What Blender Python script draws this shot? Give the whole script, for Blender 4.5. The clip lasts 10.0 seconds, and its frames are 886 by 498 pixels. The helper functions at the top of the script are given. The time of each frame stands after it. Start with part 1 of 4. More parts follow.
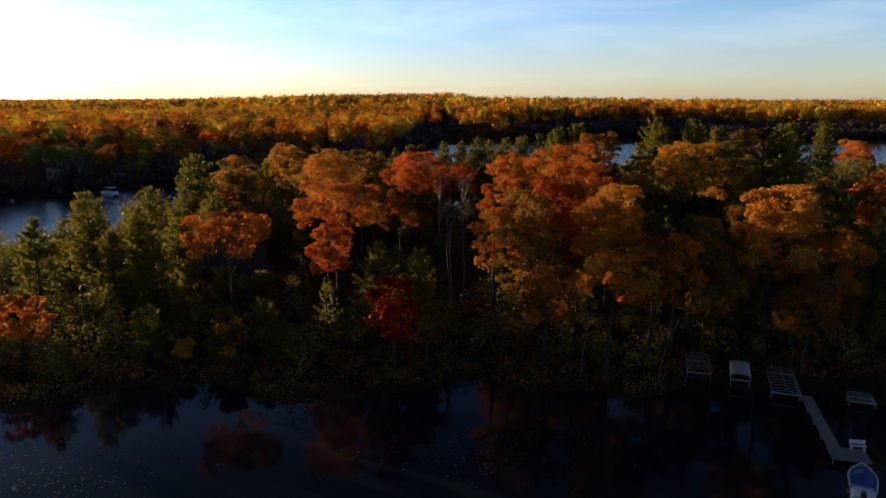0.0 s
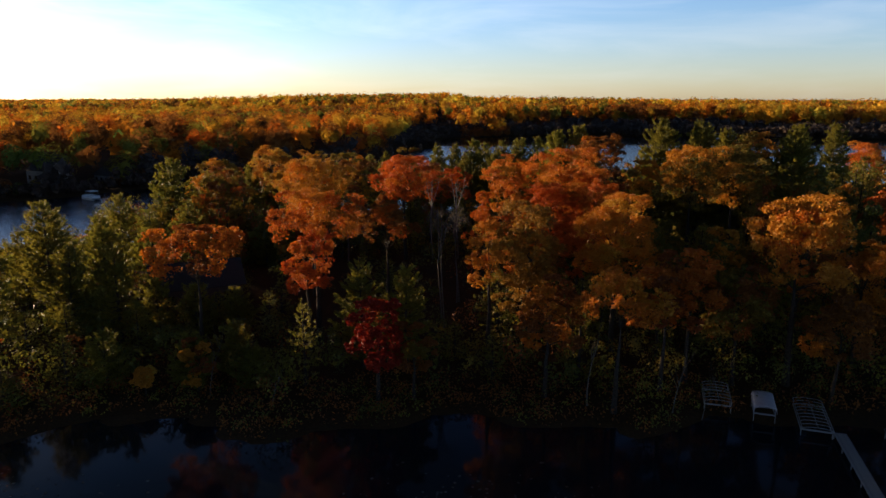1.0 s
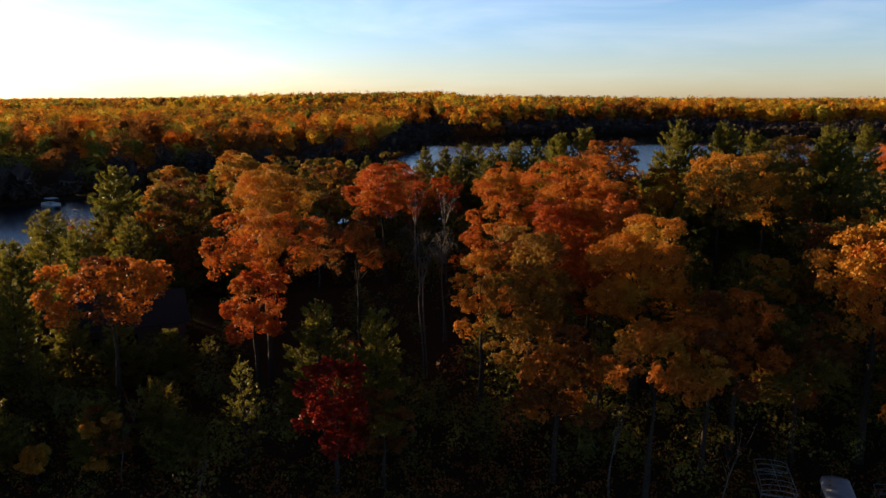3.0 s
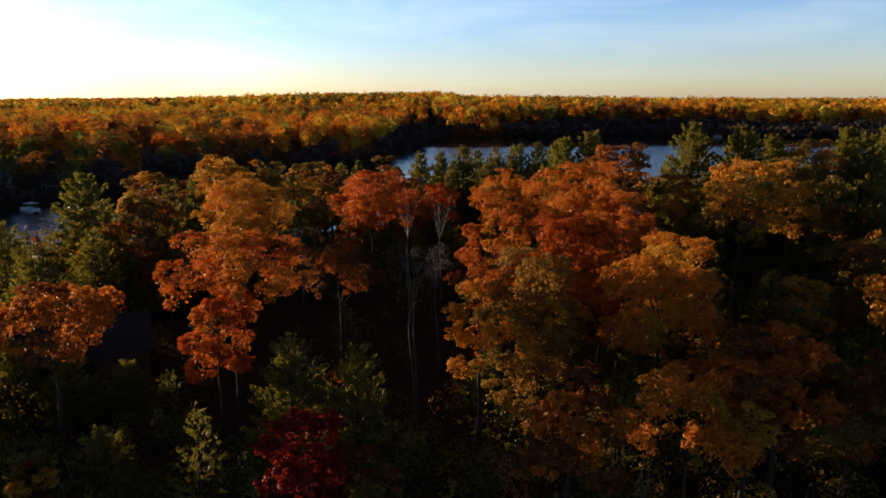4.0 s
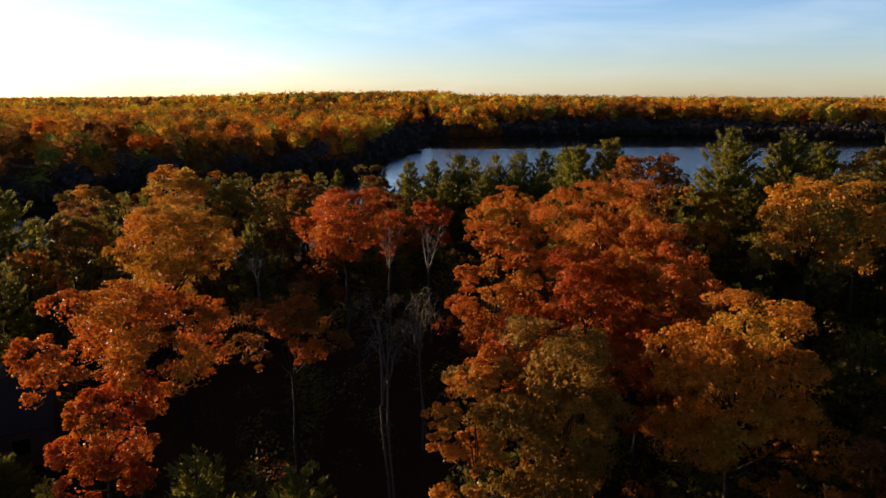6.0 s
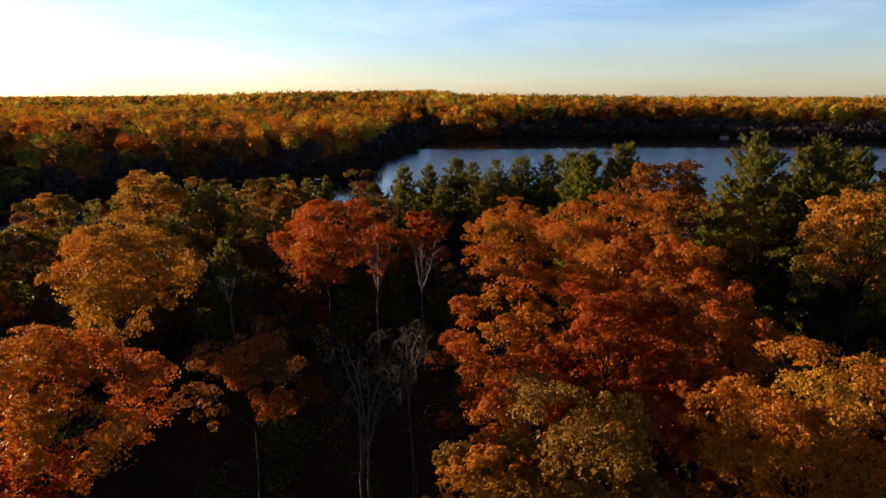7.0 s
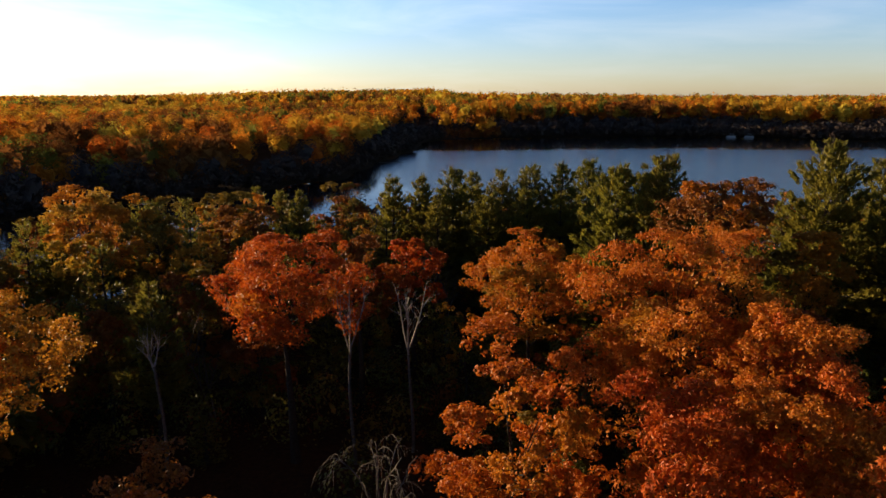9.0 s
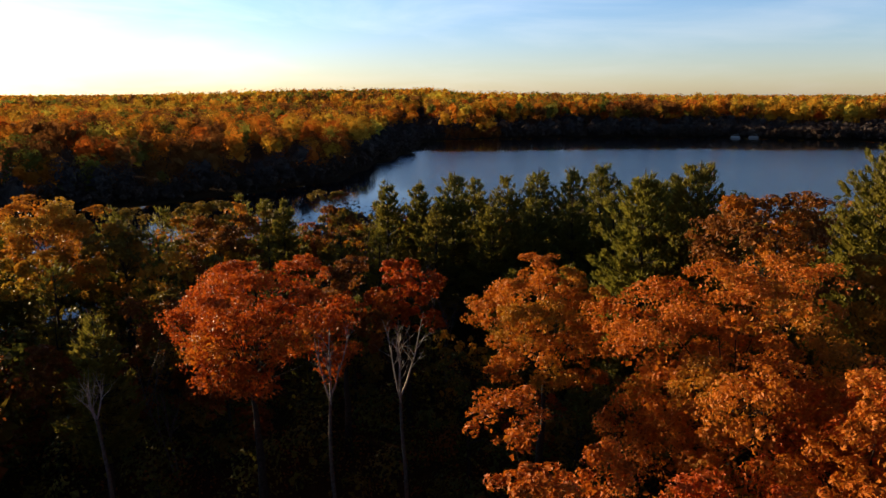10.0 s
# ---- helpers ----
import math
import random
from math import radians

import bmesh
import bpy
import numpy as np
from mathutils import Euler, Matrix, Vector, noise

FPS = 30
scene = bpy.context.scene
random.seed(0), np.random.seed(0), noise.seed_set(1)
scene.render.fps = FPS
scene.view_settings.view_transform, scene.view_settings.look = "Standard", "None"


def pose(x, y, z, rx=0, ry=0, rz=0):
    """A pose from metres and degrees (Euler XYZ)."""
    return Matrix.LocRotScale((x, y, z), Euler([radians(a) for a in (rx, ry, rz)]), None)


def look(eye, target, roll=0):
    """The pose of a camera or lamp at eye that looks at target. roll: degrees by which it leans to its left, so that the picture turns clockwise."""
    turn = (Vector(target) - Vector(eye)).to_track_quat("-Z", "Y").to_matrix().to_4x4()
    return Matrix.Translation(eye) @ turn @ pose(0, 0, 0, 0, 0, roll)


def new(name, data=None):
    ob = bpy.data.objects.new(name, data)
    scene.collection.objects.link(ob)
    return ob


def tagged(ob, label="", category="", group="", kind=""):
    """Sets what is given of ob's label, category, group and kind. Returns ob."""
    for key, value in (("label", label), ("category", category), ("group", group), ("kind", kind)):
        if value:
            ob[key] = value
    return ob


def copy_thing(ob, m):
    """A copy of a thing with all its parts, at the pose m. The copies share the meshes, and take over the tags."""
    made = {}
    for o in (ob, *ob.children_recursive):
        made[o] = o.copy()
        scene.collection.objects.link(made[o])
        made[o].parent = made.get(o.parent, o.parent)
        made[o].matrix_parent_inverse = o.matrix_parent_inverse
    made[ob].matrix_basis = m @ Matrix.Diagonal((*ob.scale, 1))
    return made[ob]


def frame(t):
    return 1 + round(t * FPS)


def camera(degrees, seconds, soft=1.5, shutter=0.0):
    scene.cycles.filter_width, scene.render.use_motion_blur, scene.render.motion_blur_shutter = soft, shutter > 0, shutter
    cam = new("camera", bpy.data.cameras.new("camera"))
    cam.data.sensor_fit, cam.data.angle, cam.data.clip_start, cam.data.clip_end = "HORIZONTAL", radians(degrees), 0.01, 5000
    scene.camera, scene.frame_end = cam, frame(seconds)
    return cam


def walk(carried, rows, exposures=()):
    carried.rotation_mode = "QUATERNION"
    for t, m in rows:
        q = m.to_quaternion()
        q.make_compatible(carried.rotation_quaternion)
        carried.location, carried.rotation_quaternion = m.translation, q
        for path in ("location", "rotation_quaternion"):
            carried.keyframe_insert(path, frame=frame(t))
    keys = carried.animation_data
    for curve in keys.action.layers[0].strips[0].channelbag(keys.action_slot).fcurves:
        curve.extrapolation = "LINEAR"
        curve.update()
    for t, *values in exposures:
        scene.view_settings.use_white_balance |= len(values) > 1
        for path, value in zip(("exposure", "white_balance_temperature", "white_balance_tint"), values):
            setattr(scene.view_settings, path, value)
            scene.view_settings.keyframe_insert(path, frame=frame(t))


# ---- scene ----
cam = camera(65.2, 10.0)
METRES, EYE, TILT, LEAN, TURN = 80.0, 29.0, -12.15, 0.0, 0.0
ROWS = [
    (0.0, 0.0, 0.0, 0.0, 0.0, 0.0, -0.0),
    (0.5, 0.0048, 0.048, 0.011, -0.11, -0.01, 0.0),
    (1.0, 0.0091, 0.0957, 0.0215, -0.26, -0.01, 0.05),
    (1.5, 0.013, 0.1433, 0.0324, -0.39, -0.04, 0.11),
    (2.0, 0.0172, 0.1912, 0.0425, -0.51, -0.07, 0.14),
    (2.5, 0.0216, 0.2394, 0.053, -0.62, -0.1, 0.17),
    (4.0, 0.0328, 0.3862, 0.0864, -0.82, -0.12, 0.23),
    (4.5, 0.0364, 0.435, 0.0981, -0.89, -0.13, 0.26),
    (5.0, 0.04, 0.4837, 0.1095, -0.9, -0.15, 0.26),
    (5.5, 0.0433, 0.5327, 0.121, -0.94, -0.17, 0.27),
    (7.0, 0.052, 0.6803, 0.1542, -1.13, -0.25, 0.23),
    (7.5, 0.054, 0.7293, 0.1655, -1.17, -0.28, 0.28),
    (8.0, 0.0563, 0.7783, 0.1758, -1.19, -0.3, 0.29),
    (8.5, 0.0588, 0.827, 0.1864, -1.2, -0.32, 0.32),
    (9.0, 0.0612, 0.8754, 0.1966, -1.25, -0.34, 0.34),
    (9.5, 0.0628, 0.9241, 0.2071, -1.26, -0.37, 0.33),
    (10.0, 0.0644, 0.9736, 0.218, -1.27, -0.38, 0.33),
]
walk(cam, [(t, pose(0, 0, EYE, TILT, LEAN, TURN) @ pose(METRES * x, METRES * y, METRES * z, 90 + pitch, roll, yaw)) for t, x, y, z, yaw, pitch, roll in ROWS],
     exposures=[(0.0, 1.14), (10.0, 1.14)])

# ---- node helpers ----
def add(t, kind, **values):
    n = t.nodes.new(kind)
    for k, v in values.items():
        n.inputs[k.replace("_", " ")].default_value = v
    return n


def mixed(t, factor, a, b):
    """A colour between a and b; each is a socket or a colour."""
    n = t.nodes.new("ShaderNodeMix")
    n.data_type = "RGBA"
    for socket, v in ((n.inputs[0], factor), (n.inputs[6], a), (n.inputs[7], b)):
        if isinstance(v, bpy.types.NodeSocket):
            t.links.new(v, socket)
        else:
            socket.default_value = v if isinstance(v, (int, float)) else (*v, 1)
    return n.outputs[2]


def ramped(t, socket, stops):
    n = t.nodes.new("ShaderNodeValToRGB")
    t.links.new(socket, n.inputs[0])
    while len(n.color_ramp.elements) < len(stops):
        n.color_ramp.elements.new(0.5)
    for e, (p, c) in zip(n.color_ramp.elements, stops):
        e.position, e.color = p, ((c, c, c, 1) if isinstance(c, (int, float)) else (*c, 1))
    return n.outputs[0]


# ---- world, sun, large lights ----
SUN_AZ, SUN_EL = 59.0, 6.3            # degrees to the left of ahead, degrees above the horizon
S = Vector((-math.sin(radians(SUN_AZ)) * math.cos(radians(SUN_EL)), math.cos(radians(SUN_AZ)) * math.cos(radians(SUN_EL)), math.sin(radians(SUN_EL))))
sun = new("sun", bpy.data.lights.new("sun", "SUN"))
sun.data.energy, sun.data.angle, sun.data.color = 5.0, radians(0.6), (1.0, 0.72, 0.42)
sun.matrix_world = look(S * 500, (0, 0, 0))
world = bpy.data.worlds.new("evening_sky")
scene.world = world
world.use_nodes = True
wt = world.node_tree
wt.nodes.clear()
sky = wt.nodes.new("ShaderNodeTexSky")
sky.sky_type, sky.sun_disc = "NISHITA", False
sky.sun_elevation, sky.sun_rotation = radians(SUN_EL), radians(-SUN_AZ)
sky.air_density, sky.dust_density, sky.ozone_density = 1.0, 0.3, 1.6
back = wt.nodes.new("ShaderNodeBackground")
back.inputs["Strength"].default_value = 0.086
wout = wt.nodes.new("ShaderNodeOutputWorld")
# evening haze: brightest and palest low down, deep blue and dim overhead
wc = wt.nodes.new("ShaderNodeTexCoord")
wz = wt.nodes.new("ShaderNodeSeparateXYZ")
wt.links.new(wc.outputs["Generated"], wz.inputs[0])
haze = wt.nodes.new("ShaderNodeValToRGB")
wt.links.new(wz.outputs["Z"], haze.inputs[0])
for e in range(4):
    haze.color_ramp.elements.new(0.5)
for e, (p, c) in zip(haze.color_ramp.elements, ((0.0, (0.97, 1.15, 2.15)), (0.05, (0.95, 1.1, 1.9)), (0.13, (0.85, 1.08, 1.78)), (0.25, (0.27, 0.52, 1.15)), (0.5, (0.1, 0.125, 0.19)), (1.0, (0.095, 0.12, 0.18)))):
    e.position, e.color = p, (*c, 1)
tint = wt.nodes.new("ShaderNodeMix")
tint.data_type, tint.blend_type = "RGBA", "MULTIPLY"
tint.inputs[0].default_value = 1.0
wt.links.new(sky.outputs[0], tint.inputs[6])
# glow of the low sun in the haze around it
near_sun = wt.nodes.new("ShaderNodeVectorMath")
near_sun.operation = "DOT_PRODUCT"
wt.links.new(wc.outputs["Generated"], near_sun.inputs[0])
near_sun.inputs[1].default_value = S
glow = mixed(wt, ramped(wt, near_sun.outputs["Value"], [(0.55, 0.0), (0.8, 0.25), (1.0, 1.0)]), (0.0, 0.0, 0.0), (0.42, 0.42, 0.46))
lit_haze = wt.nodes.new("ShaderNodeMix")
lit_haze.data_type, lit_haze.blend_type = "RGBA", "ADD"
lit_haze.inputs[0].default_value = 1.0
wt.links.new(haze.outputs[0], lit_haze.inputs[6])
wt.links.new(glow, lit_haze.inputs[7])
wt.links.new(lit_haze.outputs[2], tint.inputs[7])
# thin high veil of cloud
veil_at = wt.nodes.new("ShaderNodeMapping")
veil_at.inputs["Scale"].default_value = (1.6, 1.6, 9.0)
veil_at.inputs["Rotation"].default_value = (0.0, 0.25, 0.5)
wt.links.new(wc.outputs["Generated"], veil_at.inputs[0])
veil = add(wt, "ShaderNodeTexNoise", Scale=2.2, Detail=6, Roughness=0.55, Distortion=0.6)
wt.links.new(veil_at.outputs[0], veil.inputs["Vector"])
veil_amount = ramped(wt, veil.outputs["Fac"], [(0.45, 0.0), (0.75, 0.32)])
pale = add(wt, "ShaderNodeHueSaturation", Saturation=0.25, Value=1.25)
wt.links.new(tint.outputs[2], pale.inputs["Color"])
wt.links.new(mixed(wt, veil_amount, tint.outputs[2], pale.outputs[0]), back.inputs["Color"])
wt.links.new(back.outputs[0], wout.inputs["Surface"])


# ---- materials ----
def nodes(name):
    m = bpy.data.materials.new(name)
    m.use_nodes = True
    t = m.node_tree
    return m, t, t.nodes["Principled BSDF"], t.nodes["Material Output"]


def noise_of(t, scale, detail=3, coords="Object"):
    n = add(t, "ShaderNodeTexNoise", Scale=scale, Detail=detail)
    c = t.nodes.new("ShaderNodeTexCoord")
    t.links.new(c.outputs[coords], n.inputs["Vector"])
    return n.outputs["Fac"]


SORTS = {}


def leaf_material(name, main, other, dark, through_light=0.36, rough=0.55, hazed=False):
    """Leaves: every leaf its own shade, clumps of another hue, some light shining through."""
    m, t, p, out = nodes(name)
    SORTS[name] = (main, other, dark, through_light, rough)
    dark = tuple(0.5 * (a + b) for a, b in zip(dark, main))
    # far leaves are lightened and blued: the distance haze sits in their colour
    if hazed:
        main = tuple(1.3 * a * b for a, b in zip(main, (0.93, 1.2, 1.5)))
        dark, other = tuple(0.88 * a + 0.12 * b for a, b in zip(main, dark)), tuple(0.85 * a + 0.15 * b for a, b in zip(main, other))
    geo = t.nodes.new("ShaderNodeNewGeometry")
    each = ramped(t, geo.outputs["Random Per Island"], [(0.0, dark), (0.2, main), (0.85, main), (1.0, other)])
    patch = ramped(t, noise_of(t, 0.1 if hazed else 0.42, 2), [(0.42, 0.0), (0.62, 0.75)])
    colour = mixed(t, patch, each, mixed(t, geo.outputs["Random Per Island"], main, other))
    info = t.nodes.new("ShaderNodeObjectInfo")
    hue = add(t, "ShaderNodeHueSaturation")
    ma = t.nodes.new("ShaderNodeMapRange")
    ma.inputs["To Min"].default_value, ma.inputs["To Max"].default_value = 0.494, 0.510
    t.links.new(info.outputs["Random"], ma.inputs["Value"])
    t.links.new(ma.outputs[0], hue.inputs["Hue"])
    t.links.new(colour, hue.inputs["Color"])
    t.links.new(hue.outputs[0], p.inputs["Base Color"])
    p.inputs["Roughness"].default_value = rough
    p.inputs["Specular IOR Level"].default_value = 0.0 if hazed else 0.2
    tr = t.nodes.new("ShaderNodeBsdfTranslucent")
    t.links.new(hue.outputs[0], tr.inputs["Color"])
    mx = t.nodes.new("ShaderNodeMixShader")
    mx.inputs[0].default_value = through_light
    t.links.new(p.outputs[0], mx.inputs[1])
    t.links.new(tr.outputs[0], mx.inputs[2])
    t.links.new(mx.outputs[0], out.inputs["Surface"])
    return m


LEAF = {
    "orange": leaf_material("orange_leaves", (0.47, 0.136, 0.012), (0.54, 0.2, 0.019), (0.17, 0.046, 0.009)),
    "redorange": leaf_material("red_orange_leaves", (0.44, 0.087, 0.01), (0.5, 0.14, 0.015), (0.17, 0.034, 0.008)),
    "gold": leaf_material("golden_leaves", (0.44, 0.185, 0.016), (0.52, 0.25, 0.025), (0.16, 0.058, 0.009)),
    "bronze": leaf_material("bronze_leaves", (0.25, 0.128, 0.017), (0.36, 0.165, 0.02), (0.1, 0.05, 0.01)),
    "yellow": leaf_material("yellow_leaves", (0.442, 0.255, 0.026), (0.494, 0.335, 0.05), (0.234, 0.104, 0.013)),
    "rust": leaf_material("rust_brown_leaves", (0.205, 0.062, 0.013), (0.285, 0.106, 0.017), (0.09, 0.026, 0.008)),
    "red": leaf_material("red_leaves", (0.25, 0.026, 0.007), (0.3, 0.044, 0.01), (0.16, 0.012, 0.006)),
    "olive": leaf_material("olive_leaves", (0.169, 0.116, 0.016), (0.247, 0.147, 0.02), (0.065, 0.050, 0.009)),
    "green": leaf_material("green_leaves", (0.085, 0.090, 0.0150), (0.143, 0.126, 0.018), (0.034, 0.041, 0.009)),
    "needle": leaf_material("pine_needles", (0.138, 0.126, 0.018), (0.228, 0.178, 0.026), (0.06, 0.06, 0.012), 0.46, 0.55),
    # dark brown that puts the shade of the far bank into the colour
    "bank_shade": leaf_material("bank_shade_leaves", (0.056, 0.035, 0.026), (0.062, 0.038, 0.027), (0.05, 0.032, 0.025), 0.03, 0.9),
}


# copies of every leaf material with haze mixed in, for distant trees
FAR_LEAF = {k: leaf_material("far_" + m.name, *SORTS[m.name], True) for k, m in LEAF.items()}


def bark_material(name, a, b):
    m, t, p, _ = nodes(name)
    col = mixed(t, ramped(t, noise_of(t, 6, 5), [(0.35, 0.0), (0.65, 1.0)]), a, b)
    t.links.new(col, p.inputs["Base Color"])
    p.inputs["Roughness"].default_value = 0.9
    p.inputs["Specular IOR Level"].default_value = 0.15
    bump = add(t, "ShaderNodeBump", Strength=0.6, Distance=0.03)
    t.links.new(noise_of(t, 14, 4), bump.inputs["Height"])
    t.links.new(bump.outputs[0], p.inputs["Normal"])
    return m


BARK = bark_material("grey_brown_bark", (0.022, 0.017, 0.013), (0.045, 0.035, 0.028))
BIRCH = bark_material("white_birch_bark", (0.3, 0.28, 0.25), (0.17, 0.15, 0.135))
PALE = bark_material("pale_bark", (0.115, 0.102, 0.088), (0.06, 0.052, 0.045))


def ground_material():
    m, t, p, _ = nodes("leaf_litter_ground")
    big = ramped(t, noise_of(t, 0.05, 4), [(0.35, (0.03, 0.02, 0.011)), (0.55, (0.05, 0.028, 0.013)), (0.75, (0.035, 0.028, 0.012))])
    fine = ramped(t, noise_of(t, 3.0, 6), [(0.3, (0.018, 0.013, 0.009)), (0.7, (0.08, 0.04, 0.014))])
    t.links.new(mixed(t, 0.5, big, fine), p.inputs["Base Color"])
    p.inputs["Roughness"].default_value = 0.95
    p.inputs["Specular IOR Level"].default_value = 0.05
    bump = add(t, "ShaderNodeBump", Strength=0.7, Distance=0.15)
    t.links.new(noise_of(t, 2.0, 6), bump.inputs["Height"])
    t.links.new(bump.outputs[0], p.inputs["Normal"])
    return m


def water_material():
    m, t, p, _ = nodes("lake_water")
    p.inputs["Base Color"].default_value = (0.006, 0.009, 0.012, 1)
    p.inputs["IOR"].default_value = 1.33
    p.inputs["Specular IOR Level"].default_value = 0.25
    # the sheltered bays lie smooth, a breeze ripples the open lake up to an uneven line
    c = t.nodes.new("ShaderNodeTexCoord")
    shape = t.nodes.new("ShaderNodeMapping")
    shape.inputs["Scale"].default_value = (0.006, 0.02, 1.0)
    t.links.new(c.outputs["Object"], shape.inputs[0])
    gust = add(t, "ShaderNodeTexNoise", Scale=1.0, Detail=5)
    t.links.new(shape.outputs[0], gust.inputs["Vector"])
    xyz = t.nodes.new("ShaderNodeSeparateXYZ")
    t.links.new(c.outputs["Object"], xyz.inputs[0])
    masks = []
    for axis, wiggle, stops in (("Y", 60.0, [(0.0, 0.0), (0.2, 0.0), (0.24, 1.0), (0.75, 1.0), (0.78, 0.0)]), ("X", 24.0, [(0.0, 1.0), (0.455, 1.0), (0.47, 0.0), (0.568, 0.0), (0.588, 1.0)])):
        move = t.nodes.new("ShaderNodeMath")
        move.operation = "MULTIPLY_ADD"
        t.links.new(gust.outputs["Fac"], move.inputs[0])
        move.inputs[1].default_value = wiggle
        if axis == "Y":
            t.links.new(xyz.outputs["Y"], move.inputs[2])
        else:
            slant = t.nodes.new("ShaderNodeMath")
            slant.operation = "MULTIPLY_ADD"
            t.links.new(xyz.outputs["Y"], slant.inputs[0])
            slant.inputs[1].default_value = 0.18
            t.links.new(xyz.outputs["X"], slant.inputs[2])
            t.links.new(slant.outputs[0], move.inputs[2])
        reach = t.nodes.new("ShaderNodeMapRange")
        reach.inputs["From Min"].default_value, reach.inputs["From Max"].default_value = (0.0, 640.0) if axis == "Y" else (-400.0, 400.0)
        t.links.new(move.outputs[0], reach.inputs["Value"])
        masks.append(ramped(t, reach.outputs[0], stops))
    rippled = t.nodes.new("ShaderNodeMath")
    rippled.operation = "MULTIPLY"
    t.links.new(masks[0], rippled.inputs[0])
    t.links.new(masks[1], rippled.inputs[1])
    t.links.new(ramped(t, rippled.outputs[0], [(0.0, 0.07), (1.0, 0.22)]), p.inputs["Roughness"])
    bump = add(t, "ShaderNodeBump", Distance=0.15)
    t.links.new(ramped(t, rippled.outputs[0], [(0.0, 0.02), (1.0, 0.6)]), bump.inputs["Strength"])
    t.links.new(noise_of(t, 0.9, 3), bump.inputs["Height"])
    t.links.new(bump.outputs[0], p.inputs["Normal"])
    return m


def plain(name, colour, rough=0.5, metal=0.0, scale=4.0, vary=0.25):
    m, t, p, _ = nodes(name)
    dark = tuple(c * (1 - vary) for c in colour)
    t.links.new(mixed(t, ramped(t, noise_of(t, scale, 5), [(0.35, 0.0), (0.7, 1.0)]), colour, dark), p.inputs["Base Color"])
    p.inputs["Roughness"].default_value, p.inputs["Metallic"].default_value = rough, metal
    return m


GROUND, WATER = ground_material(), water_material()


# ---- mesh helpers ----
def mesh_of(name, verts, faces, materials, which=None, smooth=False):
    """A mesh from arrays: verts n x 3, faces m x k (all with k corners)."""
    verts, faces = np.asarray(verts, np.float32), np.asarray(faces, np.int32)
    me = bpy.data.meshes.new(name)
    n, k = faces.shape
    me.vertices.add(len(verts))
    me.vertices.foreach_set("co", verts.ravel())
    me.loops.add(n * k)
    me.loops.foreach_set("vertex_index", faces.ravel())
    me.polygons.add(n)
    me.polygons.foreach_set("loop_start", np.arange(0, n * k, k, dtype=np.int32))
    for m in materials:
        me.materials.append(m)
    if which is not None:
        me.polygons.foreach_set("material_index", np.asarray(which, np.int32))
    me.polygons.foreach_set("use_smooth", np.full(n, smooth))
    me.update(calc_edges=True)
    return me


def unit(v):
    return v / np.maximum(np.linalg.norm(v, axis=-1, keepdims=True), 1e-9)


def tube(points, radii, sides=5):
    """A tapered tube along the points."""
    points, radii = np.asarray(points, float), np.asarray(radii, float)
    n = len(points)
    d = unit(np.gradient(points, axis=0))
    ref = np.where(np.abs(d[:, 2:3]) < 0.9, [[0, 0, 1.0]], [[1.0, 0, 0]])
    a = unit(np.cross(d, ref))
    b = np.cross(d, a)
    ang = np.arange(sides) * 2 * np.pi / sides
    v = points[:, None] + radii[:, None, None] * (np.cos(ang)[None, :, None] * a[:, None] + np.sin(ang)[None, :, None] * b[:, None])
    i, j = np.meshgrid(np.arange(n - 1), np.arange(sides), indexing="ij")
    f = np.stack([i * sides + j, i * sides + (j + 1) % sides, (i + 1) * sides + (j + 1) % sides, (i + 1) * sides + j], -1).reshape(-1, 4)
    return v.reshape(-1, 3), f


def joined(pieces):
    vs, fs, k = [], [], 0
    for v, f in pieces:
        vs.append(v)
        fs.append(f + k)
        k += len(v)
    return np.concatenate(vs), np.concatenate(fs)


def cards(pos, normal, size, rng, narrow=0.62):
    """Small four-cornered leaves, bent along the middle."""
    n = len(pos)
    t = unit(np.cross(normal, unit(rng.normal(size=(n, 3)))))
    b = np.cross(normal, t)
    s = size[:, None]
    v = np.stack([pos - t * s * 0.5, pos + b * s * 0.5 * narrow + normal * s * 0.12, pos + t * s * 0.5 - normal * s * 0.06, pos - b * s * 0.5 * narrow + normal * s * 0.12], 1)
    return v.reshape(-1, 3), np.arange(4 * n).reshape(-1, 4)


def part(name, me, parent, label=""):
    ob = new(name, me)
    ob.parent = parent
    return tagged(ob, label)


# ---- lie of the land ----
SHORE_NEAR = ((-130, 120), (-104, 100), (-90, 72), (-60, 62), (-42, 63), (-26, 67), (-14, 65), (4, 67), (24, 66.5), (38, 65), (62, 62), (90, 40), (130, 10), (400, -60))
SHORE_BACK = ((-130, 80), (-104, 100), (-82, 126), (-66, 140), (-42, 172), (-15, 191), (20, 197), (60, 200), (120, 214), (220, 216), (500, 200))
SHORE_FAR = ((-900, 120), (-300, 190), (-127, 205), (-110, 224), (-86, 262), (-62, 284), (-44, 298), (-33, 318), (-24, 345), (-17, 372), (-14, 392), (-12, 420), (-10, 436), (-4, 446), (3, 540), (60, 572), (150, 580), (230, 572), (300, 530), (420, 480), (700, 420))


def along(table, x):
    xs, ys = zip(*table)
    return np.interp(x, xs, ys)


def step01(v):
    v = np.clip(v, 0, 1)
    return v * v * (3 - 2 * v)


def beyond(x, y):
    """How far a place lies behind the far waterline."""
    slope = (along(SHORE_FAR, x + 3) - along(SHORE_FAR, x - 3)) / 6
    e = (y - along(SHORE_FAR, x)) / np.sqrt(1 + slope * slope)
    return e + 2.6 * np.sin(x * 0.09 + y * 0.05) + 1.8 * np.sin(y * 0.13 + x * 0.11)


